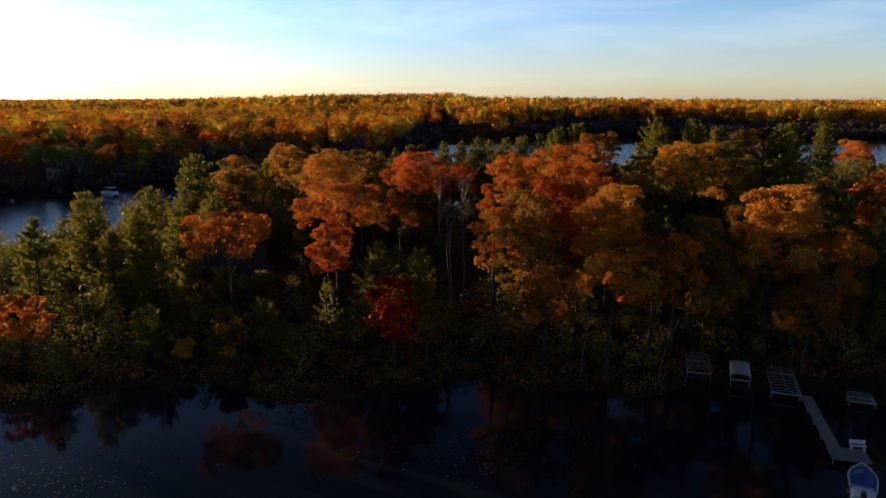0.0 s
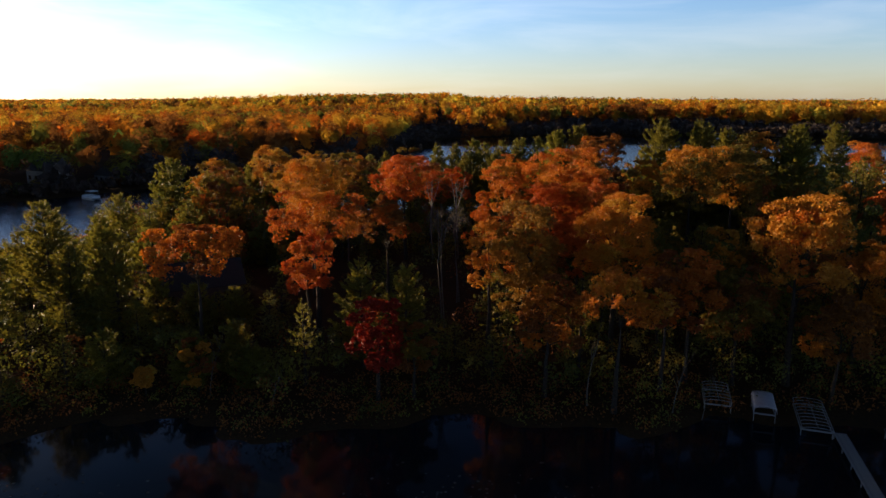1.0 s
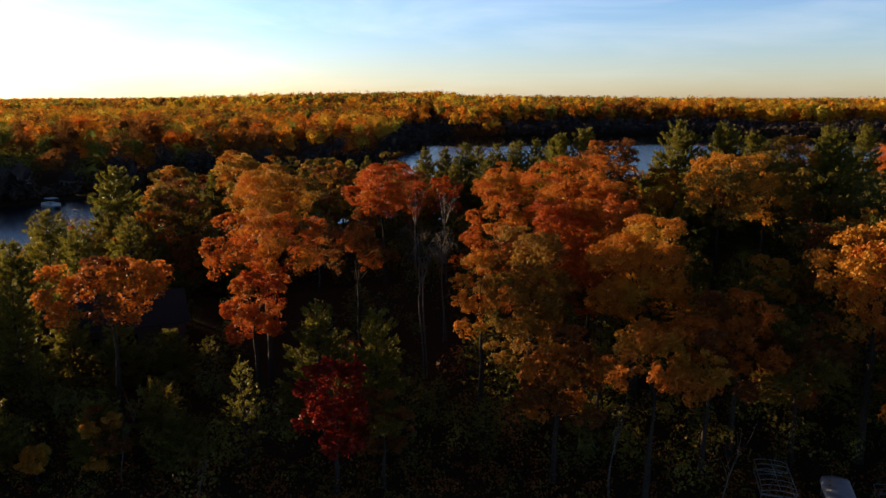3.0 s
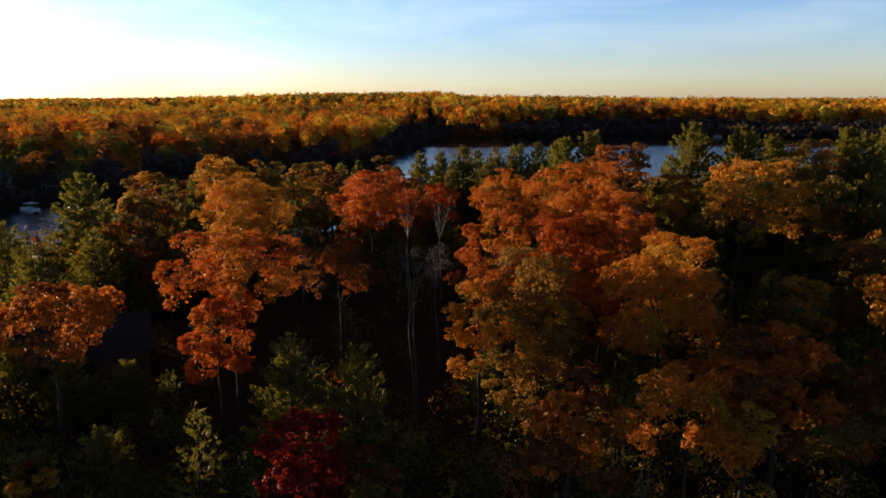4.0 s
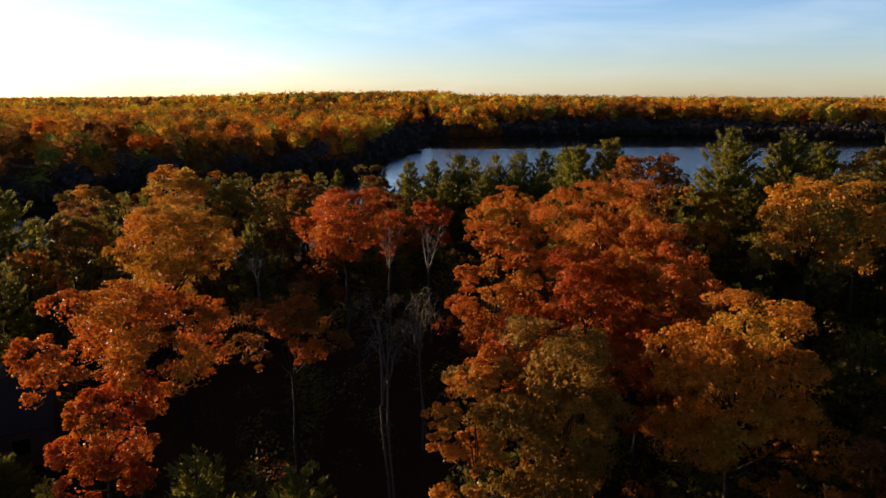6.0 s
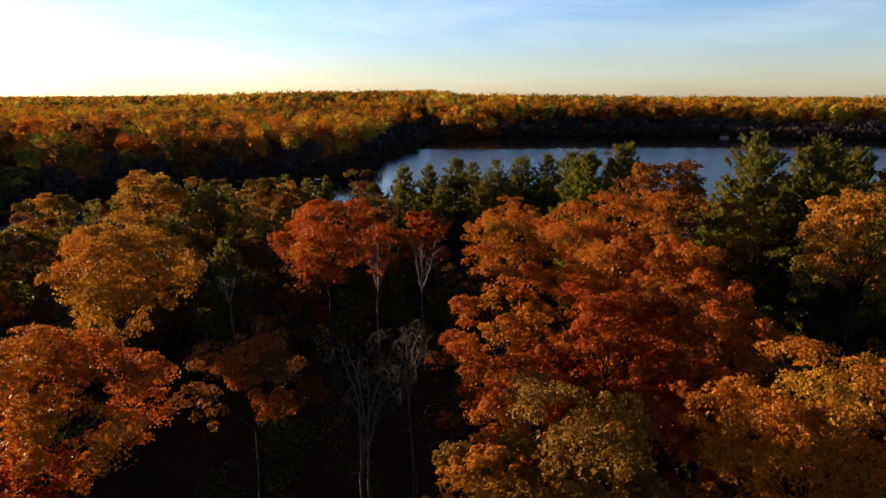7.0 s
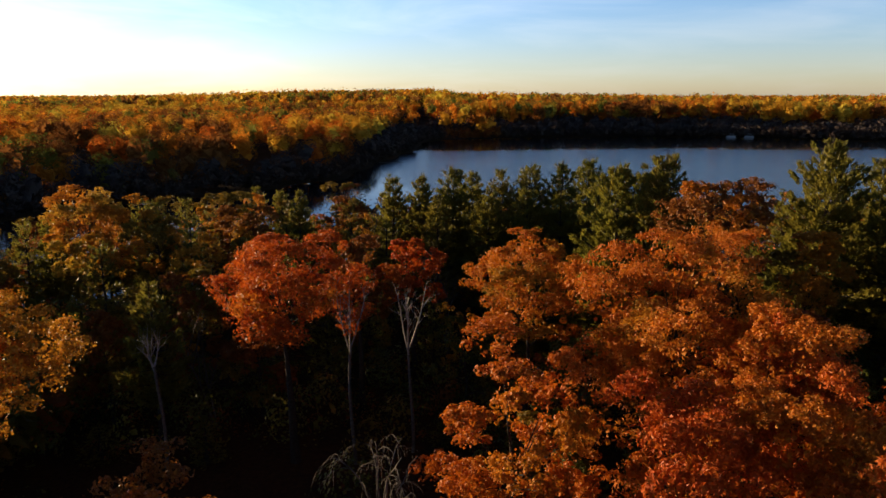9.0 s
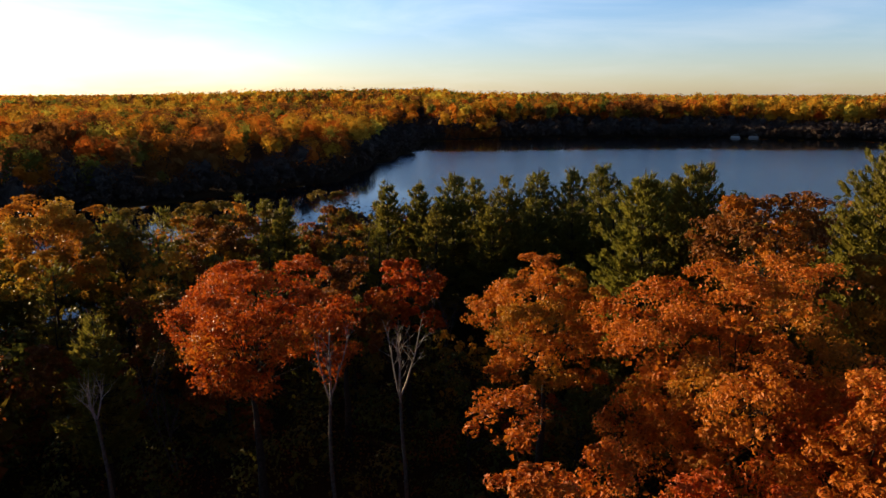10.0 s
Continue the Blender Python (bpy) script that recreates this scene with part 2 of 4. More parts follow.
def height(x, y):
    """The ground's height over the water (arrays or numbers)."""
    x, y = np.asarray(x, float), np.asarray(y, float)
    wob = 1.6 * np.sin(x * 0.21 + 1.3) + 1.1 * np.sin(x * 0.53 + 0.4)
    near, backs = along(SHORE_NEAR, x) + wob, along(SHORE_BACK, x) - wob
    d = np.minimum(y - near, backs - y)
    spit = np.where(d > 0, 0.35 + 2.6 * step01(d / 45), np.maximum(d * 0.22, -2.0))
    e = beyond(x, y)
    east = step01((x + 20) / 90)
    hill = 15 * np.exp(-((x + 80) / 380) ** 2) * step01((y - 560) / 560) * (1 - 0.5 * east) + (12 - 8 * east) * step01((y - 900) / 1800)
    banks = np.where(e > 0, 0.4 + 3.5 * step01(e / 75) + hill, np.maximum(e * 0.15, -2.0))
    behind = np.where(y < -160, 0.5 + 5 * step01((-160 - y) / 80), -2.0)
    side = np.where(np.abs(x) > 1500, 3.0, -2.0)
    bumps = 0.35 * np.sin(x * 0.13 + y * 0.07) + 0.3 * np.sin(y * 0.17 - x * 0.05)
    h = np.maximum(np.maximum(spit, banks), np.maximum(behind, side))
    return h + np.where(h > 0.4, bumps * step01((h - 0.4) / 2), 0)


def lines(lo, hi, fine_lo, fine_hi, step, growth):
    mid = list(np.arange(fine_lo, fine_hi + 0.1, step))
    up, s = [mid[-1]], step
    while up[-1] < hi:
        s *= growth
        up.append(min(up[-1] + s, hi))
    down, s = [mid[0]], step
    while down[-1] > lo:
        s *= growth
        down.append(max(down[-1] - s, lo))
    return np.array(down[:0:-1] + mid + up[1:])


def grid(xs, ys, zf):
    gx, gy = np.meshgrid(xs, ys)
    v = np.stack([gx, gy, zf(gx, gy)], -1).reshape(-1, 3)
    i, j = np.meshgrid(np.arange(len(ys) - 1), np.arange(len(xs) - 1), indexing="ij")
    k = len(xs)
    return v, np.stack([i * k + j, i * k + j + 1, (i + 1) * k + j + 1, (i + 1) * k + j], -1).reshape(-1, 4)


gv, gf = grid(lines(-4700, 4700, -130, 140, 2.6, 1.06), lines(-900, 4800, 36, 240, 2.6, 1.03), height)
tagged(new("ground", mesh_of("ground", gv, gf, [GROUND], smooth=True)), "brown leaf-littered forest floor rising gently from the lake", "ground", kind="structure")
wv, wf = grid(np.linspace(-1600, 1600, 9), np.linspace(-240, 760, 5), lambda a, b: a * 0)
tagged(new("water", mesh_of("water", wv, wf, [WATER])), "still dark lake water mirroring the evening sky", "lake", kind="structure")


# ---- trees ----
def lobes(rng, n, rx, rz, low=-0.45):
    """Middles and radii of the boughs that make up a crown, some reaching out beyond the rest."""
    k = np.arange(n) + 0.5
    z = low + (1 - low) * (k / n)
    a = k * 2.39996 + rng.uniform(0, 6.28)
    r = np.sqrt(np.maximum(0, 1 - z * z))
    d = np.stack([r * np.cos(a), r * np.sin(a), z], 1) + rng.normal(0, 0.13, (n, 3))
    ph = rng.uniform(0, 6.28, 4)
    lump = 1 + 0.2 * np.sin(3 * a + ph[0]) * r + 0.14 * np.sin(2 * a + ph[1] + 3 * z)
    deep = np.where(rng.random(n) < 0.2, rng.uniform(0.36, 0.58, n), rng.uniform(0.58, 0.9, n))
    deep = deep * np.where(z > 0.8, 0.86, 1.0)
    return d * (deep * lump)[:, None] * [rx, rx, rz], (0.5 * rx + 1.1) * rng.uniform(0.34, 0.56, n)


def sprays(rng, middles, radii, m):
    """Small leafy sprays on the upper and outer side of each bough."""
    n = len(middles)
    outward = unit(middles - middles.mean(0)) * 0.7
    d = unit(rng.normal(size=(n, m, 3)) + outward[:, None] + [0, 0, 0.5])
    p = middles[:, None] + d * radii[:, None, None] * rng.uniform(0.6, 1.08, (n, m, 1)) * [1, 1, 0.75]
    return p.reshape(-1, 3), np.repeat(radii, m) * rng.uniform(0.2, 0.38, n * m)


def foliage(rng, centres, radii, per, size, flat=0.66):
    n = len(centres)
    d = unit(rng.normal(size=(n, per, 3)) + [0, 0, 0.5])
    rr = radii[:, None, None] * (0.6 + 0.5 * rng.random((n, per, 1)))
    pos = centres[:, None] + d * rr * [1, 1, flat]
    nor = unit(d + rng.normal(size=d.shape) * 0.42)
    s = size * rng.uniform(0.6, 1.4, n * per)
    return cards(pos.reshape(-1, 3), nor.reshape(-1, 3), s, rng)


def inner_leaves(rng, centres, sizes, count, leaf):
    """Leaves inside each bough, which close it against the light."""
    n = len(centres)
    p = unit(rng.normal(size=(n, count, 3))) * rng.random((n, count, 1)) ** 0.5 * 0.62
    pos = centres[:, None] + p * sizes[:, None]
    return cards(pos.reshape(-1, 3), unit(rng.normal(size=(n * count, 3))), leaf * np.repeat(sizes[:, 0], count) * rng.uniform(0.7, 1.3, n * count), rng, 0.9)


def limbs(rng, h, start, targets, r0, sides=5):
    """A trunk and limbs that reach for the targets."""
    lean = rng.normal(0, 0.035, 2) * h
    zs = np.linspace(0, h * 0.66, 8)
    bend = rng.normal(0, 0.12, (8, 2)) * (zs[:, None] / h)
    axis = np.column_stack([lean[0] * (zs / h) ** 1.5 + bend[:, 0], lean[1] * (zs / h) ** 1.5 + bend[:, 1], zs])
    rad = r0 * np.array([1.35, 1.0, 0.9, 0.8, 0.68, 0.5, 0.33, 0.14])
    trunk = tube(axis, rad, 8)
    arms = []
    for t in targets:
        z0 = np.clip(min(t[2] - 0.35 * np.hypot(t[0], t[1]), h * 0.6), min(start, h * 0.5), h * 0.6)
        p0 = np.array([np.interp(z0, zs, axis[:, 0]), np.interp(z0, zs, axis[:, 1]), z0])
        rr = np.interp(z0, zs, rad) * 0.55
        u = np.linspace(0, 1, 5)[:, None]
        mid = p0 * (1 - u) + t * u + np.sin(u * np.pi) * np.array([0, 0, 0.12 * np.linalg.norm(t - p0)]) + rng.normal(0, 0.09, (5, 3)) * np.sin(u * np.pi)
        arms.append(tube(mid, rr * np.array([1, 0.75, 0.55, 0.36, 0.12]), sides))
    return trunk, joined(arms)


def broadleaf(seed, h, rx, depth, colour, boughs=17, twigs=7, per=60, size=0.26, second=None, share=0.0, name="tree", low=-0.75):
    """A leafy tree: h high, crown rx wide to each side and depth deep."""
    rng = np.random.default_rng(seed)
    root = new(name)
    rz = depth / 2
    c, r = lobes(rng, boughs, rx, rz, low)
    a = rng.uniform(0, 3.14)
    c[:, :2] += 0.13 * (c[:, :1] * math.cos(a) + c[:, 1:2] * math.sin(a)) * [math.cos(a), math.sin(a)]
    c[:, :2] *= min(1.0, 1.22 * rx / np.max(np.hypot(c[:, 0], c[:, 1]) + 0.9 * r))
    c = c + [0, 0, h - rz]
    c[:, 2] = np.minimum(c[:, 2], h - r * 0.95)
    wood = limbs(rng, h, (h - depth) * 0.9 + 0.5, c, 0.015 * h + 0.05)
    part("trunk", mesh_of("trunk", *joined(wood), [BARK], smooth=True), root)
    p, q = sprays(rng, c, r, twigs)
    v, f = foliage(rng, p, q, per, size)
    v[:, 2] *= h / np.percentile(v[:, 2], 99.5)
    v[:, 2] -= 0.4 * np.maximum(v[:, 2] - 0.97 * h, 0)
    mats = [LEAF[colour], LEAF[second or colour]]
    kind = (rng.random(boughs) < share).astype(int)
    inner = inner_leaves(rng, c, np.column_stack([r, r, r * 0.8]), 40, 0.16)
    part("crown", mesh_of("crown", *joined([(v, f), inner]), mats, np.concatenate([np.repeat(kind, per * twigs), np.repeat(kind, 40)])), root)
    return root


def pine(seed, h, rx, bare=0.3, whorls=20, tufts=9, blades=9, colour="needle", name="pine_tree", ragged=0.3):
    """A white pine: level plumes of needles in uneven tiers."""
    rng = np.random.default_rng(seed)
    root = new(name)
    zs = np.linspace(0, h, 9)
    axis = np.column_stack([rng.normal(0, 0.08, 9).cumsum() * 0.6, rng.normal(0, 0.08, 9).cumsum() * 0.6, zs])
    axis[0, :2] = 0
    rad = (0.014 * h + 0.05) * np.linspace(1.15, 0.08, 9)
    arms, pos, out, fine = [tube(axis, rad, 7)], [], [], []
    for w in range(whorls):
        u = (w + rng.uniform(0, 0.7)) / whorls
        z = h * (bare + (0.985 - bare) * u)
        reach = rx * min(1.0, 0.1 + 1.25 * (1 - u) ** 0.82) * (0.72 + 0.28 * min(1, u * 4 + 0.25)) * rng.uniform(0.85, 1.1)
        base = np.array([np.interp(z, zs, axis[:, 0]), np.interp(z, zs, axis[:, 1]), z])
        count = 6 if u < 0.8 else 5
        a0 = rng.uniform(0, 6.28)
        for k in range(count):
            if rng.random() < ragged * 0.35:
                continue
            a = a0 + k * 6.283 / count + rng.normal(0, 0.25)
            ln = reach * rng.uniform(1 - ragged, 1.15)
            rise = ln * (0.18 + 1.15 * u * u) + rng.normal(0, 0.12)
            tip = base + [math.cos(a) * ln, math.sin(a) * ln, rise]
            q = np.linspace(0, 1, 4)[:, None]
            way = base * (1 - q) + tip * q - np.array([0, 0, 0.12 * ln]) * np.sin(q * np.pi)
            arms.append(tube(way, (0.012 * h * (1.05 - u) * 0.35 + 0.012) * np.array([1, 0.7, 0.4, 0.1]), 3))
            m = max(5, int(tufts * (0.25 + 0.75 * ln / rx)))
            s = rng.uniform(0.1, 1.03, m) ** 0.75
            side = rng.normal(0, 0.26, m) * ln * (1.05 - s * 0.75)
            p = base + s[:, None] * (tip - base) + np.column_stack([-math.sin(a) * side, math.cos(a) * side, rng.normal(0.04, 0.07, m) - 0.12 * ln * np.sin(s * np.pi)])
            pos.append(p)
            fan = a + 2.2 * side / max(ln, 0.3)
            out.append(np.column_stack([np.cos(fan) * 0.75, np.sin(fan) * 0.75, np.full(m, 0.42 + 0.9 * u)]))
            fine.append(np.full(m, 0.62 + 0.38 * min(1.0, 1.4 * reach / rx)))
    top = axis[-1] + rng.normal(0, 0.12, (6, 3)) - [0, 0, 0.3]
    pos.append(top)
    out.append(np.tile([0, 0, 1.6], (6, 1)))
    fine.append(np.full(6, 0.5))
    part("trunk", mesh_of("trunk", *joined(arms), [BARK]), root)
    pos, out = np.concatenate(pos), np.concatenate(out)
    n = len(pos)
    d = unit(out[:, None] + rng.normal(0, 0.42, (n, blades, 3)))
    ln = rng.uniform(0.4, 0.9, (n, blades, 1)) * (0.42 + 0.022 * h) * np.concatenate(fine)[:, None, None]
    side = unit(np.cross(d, rng.normal(size=d.shape))) * ln * 0.15
    p0 = pos[:, None] + rng.normal(0, 0.1, (n, blades, 3)) - d * ln * 0.3
    v = np.stack([p0 + d * ln * 0.25 - side, p0 + d * ln * 0.25 + side, p0 + d * ln], 2).reshape(-1, 3)
    v[:, 2] *= h / v[:, 2].max()
    part("crown", mesh_of("crown", v, np.arange(len(v)).reshape(-1, 3), [LEAF[colour]]), root)
    return root


def bare_tree(seed, h, spread, stems=1, levels=3, lean=0.0):
    """A leafless tree of forking, tapering limbs."""
    rng = np.random.default_rng(seed)
    root = new("bare_tree")
    pieces, order = [], []

    def grow(p, d, ln, r, level):
        q = np.linspace(0, 1, 5)[:, None]
        bend = rng.normal(0, 0.12, 3) * ln
        way = p + d * ln * q + bend * q * q
        pieces.append(tube(way, r * np.linspace(1, (0.16 if level == levels else 0.42) if level else 0.12, 5), 5 if level > 1 else 3))
        order.append(level)
        if level == 0:
            return
        for _ in range(rng.integers(3, 6) if level < levels else rng.integers(5, 8)):
            s = rng.uniform(0.45, 1.0)
            o = p + d * ln * s + bend * s * s
            nd = unit(d * 0.75 + rng.normal(0, 0.55, 3) * spread + [0, 0, 0.15])
            grow(o, nd, ln * rng.uniform(0.35, 0.6), r * 0.5 * (1.15 - s * 0.5), level - 1)

    for k in range(stems):
        a = rng.uniform(0, 6.28)
        tip = 0.0 if stems == 1 else 0.22
        grow(np.array([0.12 * k, 0.1 * k, 0.0]), unit(np.array([math.cos(a) * tip + lean, math.sin(a) * tip, 1.0])), h * rng.uniform(0.5, 0.6), 0.007 * h + 0.02, levels)
    tall = h / max(v[:, 2].max() for v, _ in pieces)
    for name_of, some in (("trunk", [p for p, k in zip(pieces, order) if k == levels]), ("crown", [p for p, k in zip(pieces, order) if k < levels])):
        wood_v, wood_f = joined(some)
        part(name_of, mesh_of(name_of, wood_v * tall, wood_f, [PALE], smooth=True), root)
    return root


def ground_at(x, y):
    return float(height(x, y))


TAKEN = []


def plant(ob, x, y, r, turn=0.0, label="", category="tree", group=""):
    ob.matrix_world = pose(x, y, ground_at(x, y) - 0.12, 0, 0, turn)
    TAKEN.append((x, y, r))
    return tagged(ob, label, category, group)


WORDS = {"orange": "bright orange", "redorange": "red-orange", "gold": "golden orange", "yellow": "yellow", "rust": "rusty brown", "red": "deep red", "olive": "yellowish olive", "bronze": "dull bronze-gold", "green": "dull green"}
# colour, x, y, top, crown radius, crown depth, second colour, its share
LEAFY = [
    ("redorange", -13.3, 85, 19.6, 4.9, 7.0, "orange", 0.3),
    ("redorange", -13.8, 82.5, 15.6, 3.3, 9.5, "orange", 0.3),
    ("gold", -16.6, 101.5, 22.0, 5.2, 9.4, "orange", 0.25),
    ("orange", 19.3, 109.5, 22.5, 5.7, 14.0, "gold", 0.2),
    ("orange", 11.6, 117, 20.9, 4.1, 9.0, "gold", 0.3),
    ("redorange", 15.4, 96, 18.9, 4.2, 13.5, "orange", 0.4),
    ("redorange", 8.8, 98.5, 20.2, 3.3, 12.5, "orange", 0.35),
    ("redorange", 20.4, 94.5, 19.2, 4.1, 11.0, "orange", 0.5),
    ("orange", 20.6, 101.5, 20.7, 4.5, 12.0, "redorange", 0.4),
    ("redorange", 26.0, 109, 17.0, 3.8, 9.0, "rust", 0.5),
    ("orange", 22.5, 72, 13.6, 3.4, 7.5, "rust", 0.4),
    ("rust", 30.5, 74, 13.0, 3.6, 9.0, "olive", 0.4),
    ("rust", 38.5, 70, 11.0, 3.2, 8.0, "orange", 0.3),
    ("orange", 20.0, 82, 19.3, 4.9, 12.0, "gold", 0.15),
    ("bronze", 10.0, 80.5, 18.9, 4.1, 14.5, "gold", 0.15),
    ("orange", 6.0, 79.5, 17.2, 2.5, 9.5, "bronze", 0.4),
    ("rust", 11.0, 71.5, 13.0, 3.2, 9.5, "orange", 0.5),
    ("orange", 17.0, 68, 14.4, 3.8, 5.5, "gold", 0.4),
    ("gold", 36, 74, 20.3, 4.6, 11.2, "orange", 0.4),
    ("gold", 34.7, 88, 14.6, 1.9, 8.1, "olive", 0.4),
    ("gold", 36.5, 106, 23.0, 5.8, 10.0, "olive", 0.5),
    ("rust", 27.8, 124, 23.8, 4.1, 7.6, "orange", 0.35),
    ("gold", 35, 124, 19.6, 3.0, 10.0, "olive", 0.4),
    ("orange", -25.3, 80, 16.4, 4.8, 6.2, "rust", 0.35),
    ("gold", -32.3, 148, 20.4, 4.8, 10.0, "yellow", 0.4),
    ("olive", -24.5, 146, 19.6, 3.6, 11.2, "gold", 0.4),
    ("rust", -18, 154, 17.2, 3.8, 10.0, "olive", 0.3),
    ("yellow", -29.5, 140.5, 16.0, 2.8, 5.0, "gold", 0.5),
    ("redorange", -4.8, 118, 20.8, 5.0, 9.4, "orange", 0.25),
    ("redorange", 3.6, 132, 17.6, 2.6, 7.5, "redorange", 0.5),
    ("redorange", -0.8, 127, 18.8, 3.0, 10.0, "rust", 0.5),
    ("rust", -5.8, 93, 16.6, 4.0, 4.6, "redorange", 0.35),
    ("red", -5.2, 70, 11.4, 2.3, 9.4, "redorange", 0.1),
    ("olive", -1.8, 71, 8.5, 1.8, 6.0, "rust", 0.4),
    ("gold", -28.4, 72, 3.6, 0.9, 2.6, "yellow", 0.4),
    ("rust", -23.5, 73, 6.0, 1.5, 4.5, "gold", 0.2),
    ("olive", -37.5, 127, 18.2, 3.4, 11.2, "rust", 0.4),
    ("olive", -33, 123, 14.8, 3.0, 10.0, "gold", 0.3),
    ("orange", 114, 192, 18.4, 6.0, 12.5, "gold", 0.4),
    ("orange", -46, 72, 8.5, 2.6, 6.5, "gold", 0.4),
    ("orange", 26, 75, 14.8, 3.8, 7.5, "rust", 0.5),
    ("rust", 43, 92, 17.0, 4.4, 11.2, "olive", 0.5),
    ("olive", 27, 100, 14.0, 3.8, 10.5, "rust", 0.4),
    ("olive", -5.1, 157, 19.4, 2.9, 11.2, "rust", 0.2),
    ("gold", 5.0, 158, 14.0, 2.2, 8.0, "olive", 0.4),
    ("redorange", 62, 97, 19.5, 4.8, 11.2, "rust", 0.5),
    ("orange", 45, 78, 15.0, 4.5, 11.2, "rust", 0.4),
    ("olive", -41, 139, 18.4, 3.8, 11.0, "gold", 0.4),
    ("olive", -36.5, 133, 17.2, 3.2, 10.0, "rust", 0.3),
    ("gold", -20.5, 158, 18.2, 3.0, 9.0, "olive", 0.5),
    ("rust", -14.8, 150, 16.8, 2.6, 8.0, "gold", 0.4),
    ("olive", 11.3, 104, 15.0, 1.8, 8.0, "green", 0.4),
    ("olive", 53.5, 124, 24.2, 4.6, 11.0, "gold", 0.4),
    ("olive", 45.5, 113, 22.6, 4.6, 11.0, "gold", 0.35),
    # next three: added as sun blockers for the hollow and its bare stems
    ("rust", -9.0, 126, 13.5, 3.0, 9.5, "olive", 0.4),
    ("olive", -15.5, 132, 14.6, 3.2, 11.0, "rust", 0.4),
    ("rust", -21.5, 126, 13.0, 3.0, 10.0, "olive", 0.3),
    ("olive", -44, 158, 15.0, 3.6, 12.0, "rust", 0.4),
    ("rust", -38, 163, 14.6, 3.4, 12.0, "olive", 0.4),
    ("olive", -49, 152, 14.6, 3.4, 12.0, "gold", 0.3),
    ("orange", 10.0, 93, 15.6, 3.6, 8.5, "redorange", 0.5),
    ("redorange", 17.5, 90.5, 16.0, 3.6, 9.0, "rust", 0.3),
]
for i, (colour, x, y, top, rx, depth, second, share) in enumerate(LEAFY):
    h = top - ground_at(x, y)
    k = 18 if colour == "red" else max(12 if rx > 2.4 else 8, int(30 * (rx / 5) ** 1.1 * (depth / 11) ** 0.7))
    close = 76 < y < 119 and -24 < x < 24
    closest = 78 < y < 119 and 3 < x < 26 or -24 < x < -9 and 82 < y < 104
    ob = broadleaf(100 + i, h, rx, min(depth, h - 0.4), colour, boughs=k, twigs=16, per=70 if closest else 52 if close else 28, size=0.17 if closest else 0.195 if close else 0.29, second=second, share=share)
    plant(ob, x, y, rx, 0, f"{WORDS[colour]} autumn broadleaf tree with {WORDS[second]} clumps", "tree")

# x, y, top, reach, bare share of the trunk
PINES = [
    (-45.5, 88, 18, 3.6, 0.3), (-49, 82, 15.6, 3.0, 0.35), (-41, 84, 13.5, 3.2, 0.1), (-45, 126, 19.8, 4.4, 0.35), (-47.3, 111, 15.8, 3.8, 0.2), (-40, 104, 14.5, 3.6, 0.2),
    (-26.5, 151, 18.4, 3.4, 0.2), (-36, 84, 13.5, 3.4, 0.15), (-51, 92, 14, 3.2, 0.2), (-7.4, 78.5, 13.2, 3.3, 0.1), (-2.9, 78.0, 12.6, 2.8, 0.2), (-15.6, 121, 16.6, 2.4, 0.3),
    (-10.9, 156, 18.9, 2.6, 0.15), (-15, 166, 17.4, 3.2, 0.2), (39.8, 131, 26.4, 5.8, 0.2), (45.5, 128, 26.2, 5.6, 0.2), (51.5, 131, 24.6, 4.4, 0.15), (48.5, 137, 24.2, 4.2, 0.15), (57.8, 120, 25.5, 5.0, 0.25), (25.0, 130, 25.2, 4.6, 0.15), (21.3, 131, 24.4, 4.4, 0.15),
    (0.5, 163, 19.9, 3.5, 0.15), (4.3, 160, 20.3, 3.4, 0.2), (7.9, 160, 21.2, 3.7, 0.2), (10.8, 164, 20.2, 3.8, 0.2), (14.4, 160, 20.9, 4.1, 0.15), (18.2, 161, 21.6, 4.2, 0.15), (22.2, 160, 21.8, 4.1, 0.15), (26.2, 163, 22.0, 4.2, 0.15),
    (12.2, 153, 18.6, 3.6, 0.1), (16.4, 152, 19.3, 3.8, 0.1), (20.4, 151, 19.2, 3.9, 0.1), (24.6, 150, 20.2, 4.0, 0.1), (6.0, 154, 18.2, 3.2, 0.15), (30.5, 153, 21.2, 4.2, 0.2), (34.5, 160, 20.6, 3.4, 0.2), (17.5, 138, 15.5, 3.0, 0.1), (13.0, 141, 14.5, 2.8, 0.1),
    (66.7, 160, 21.9, 4.0, 0.2), (80, 161, 24.5, 4.6, 0.2), (88, 162, 24.6, 4.2, 0.2), (56, 82, 18.4, 4.0, 0.25), (-27, 116, 10.5, 2.8, 0.1), (-24.5, 74, 6.6, 2.4, 0.08), (-20.5, 76.5, 7.0, 2.4, 0.08),
    (-18, 74, 5.6, 2.2, 0.05), (-33, 74, 7.0, 2.5, 0.05), (29, 140, 19, 3.2, 0.1), (52, 140, 19.5, 4.0, 0.15), (-33.5, 88.5, 9.4, 3.0, 0.05), (-28.5, 87.5, 8.2, 2.8, 0.05), (-24, 89, 7.2, 2.6, 0.05), (-38, 150, 16.6, 3.3, 0.05), (-46, 147, 15.5, 3.4, 0.05), (-42, 143, 14.6, 3.4, 0.05), (-50, 141, 14.0, 3.4, 0.05), (-43, 96, 15.0, 3.4, 0.1), (-53, 103, 14.5, 3.4, 0.1), (-38, 113, 14.6, 3.4, 0.1),
]
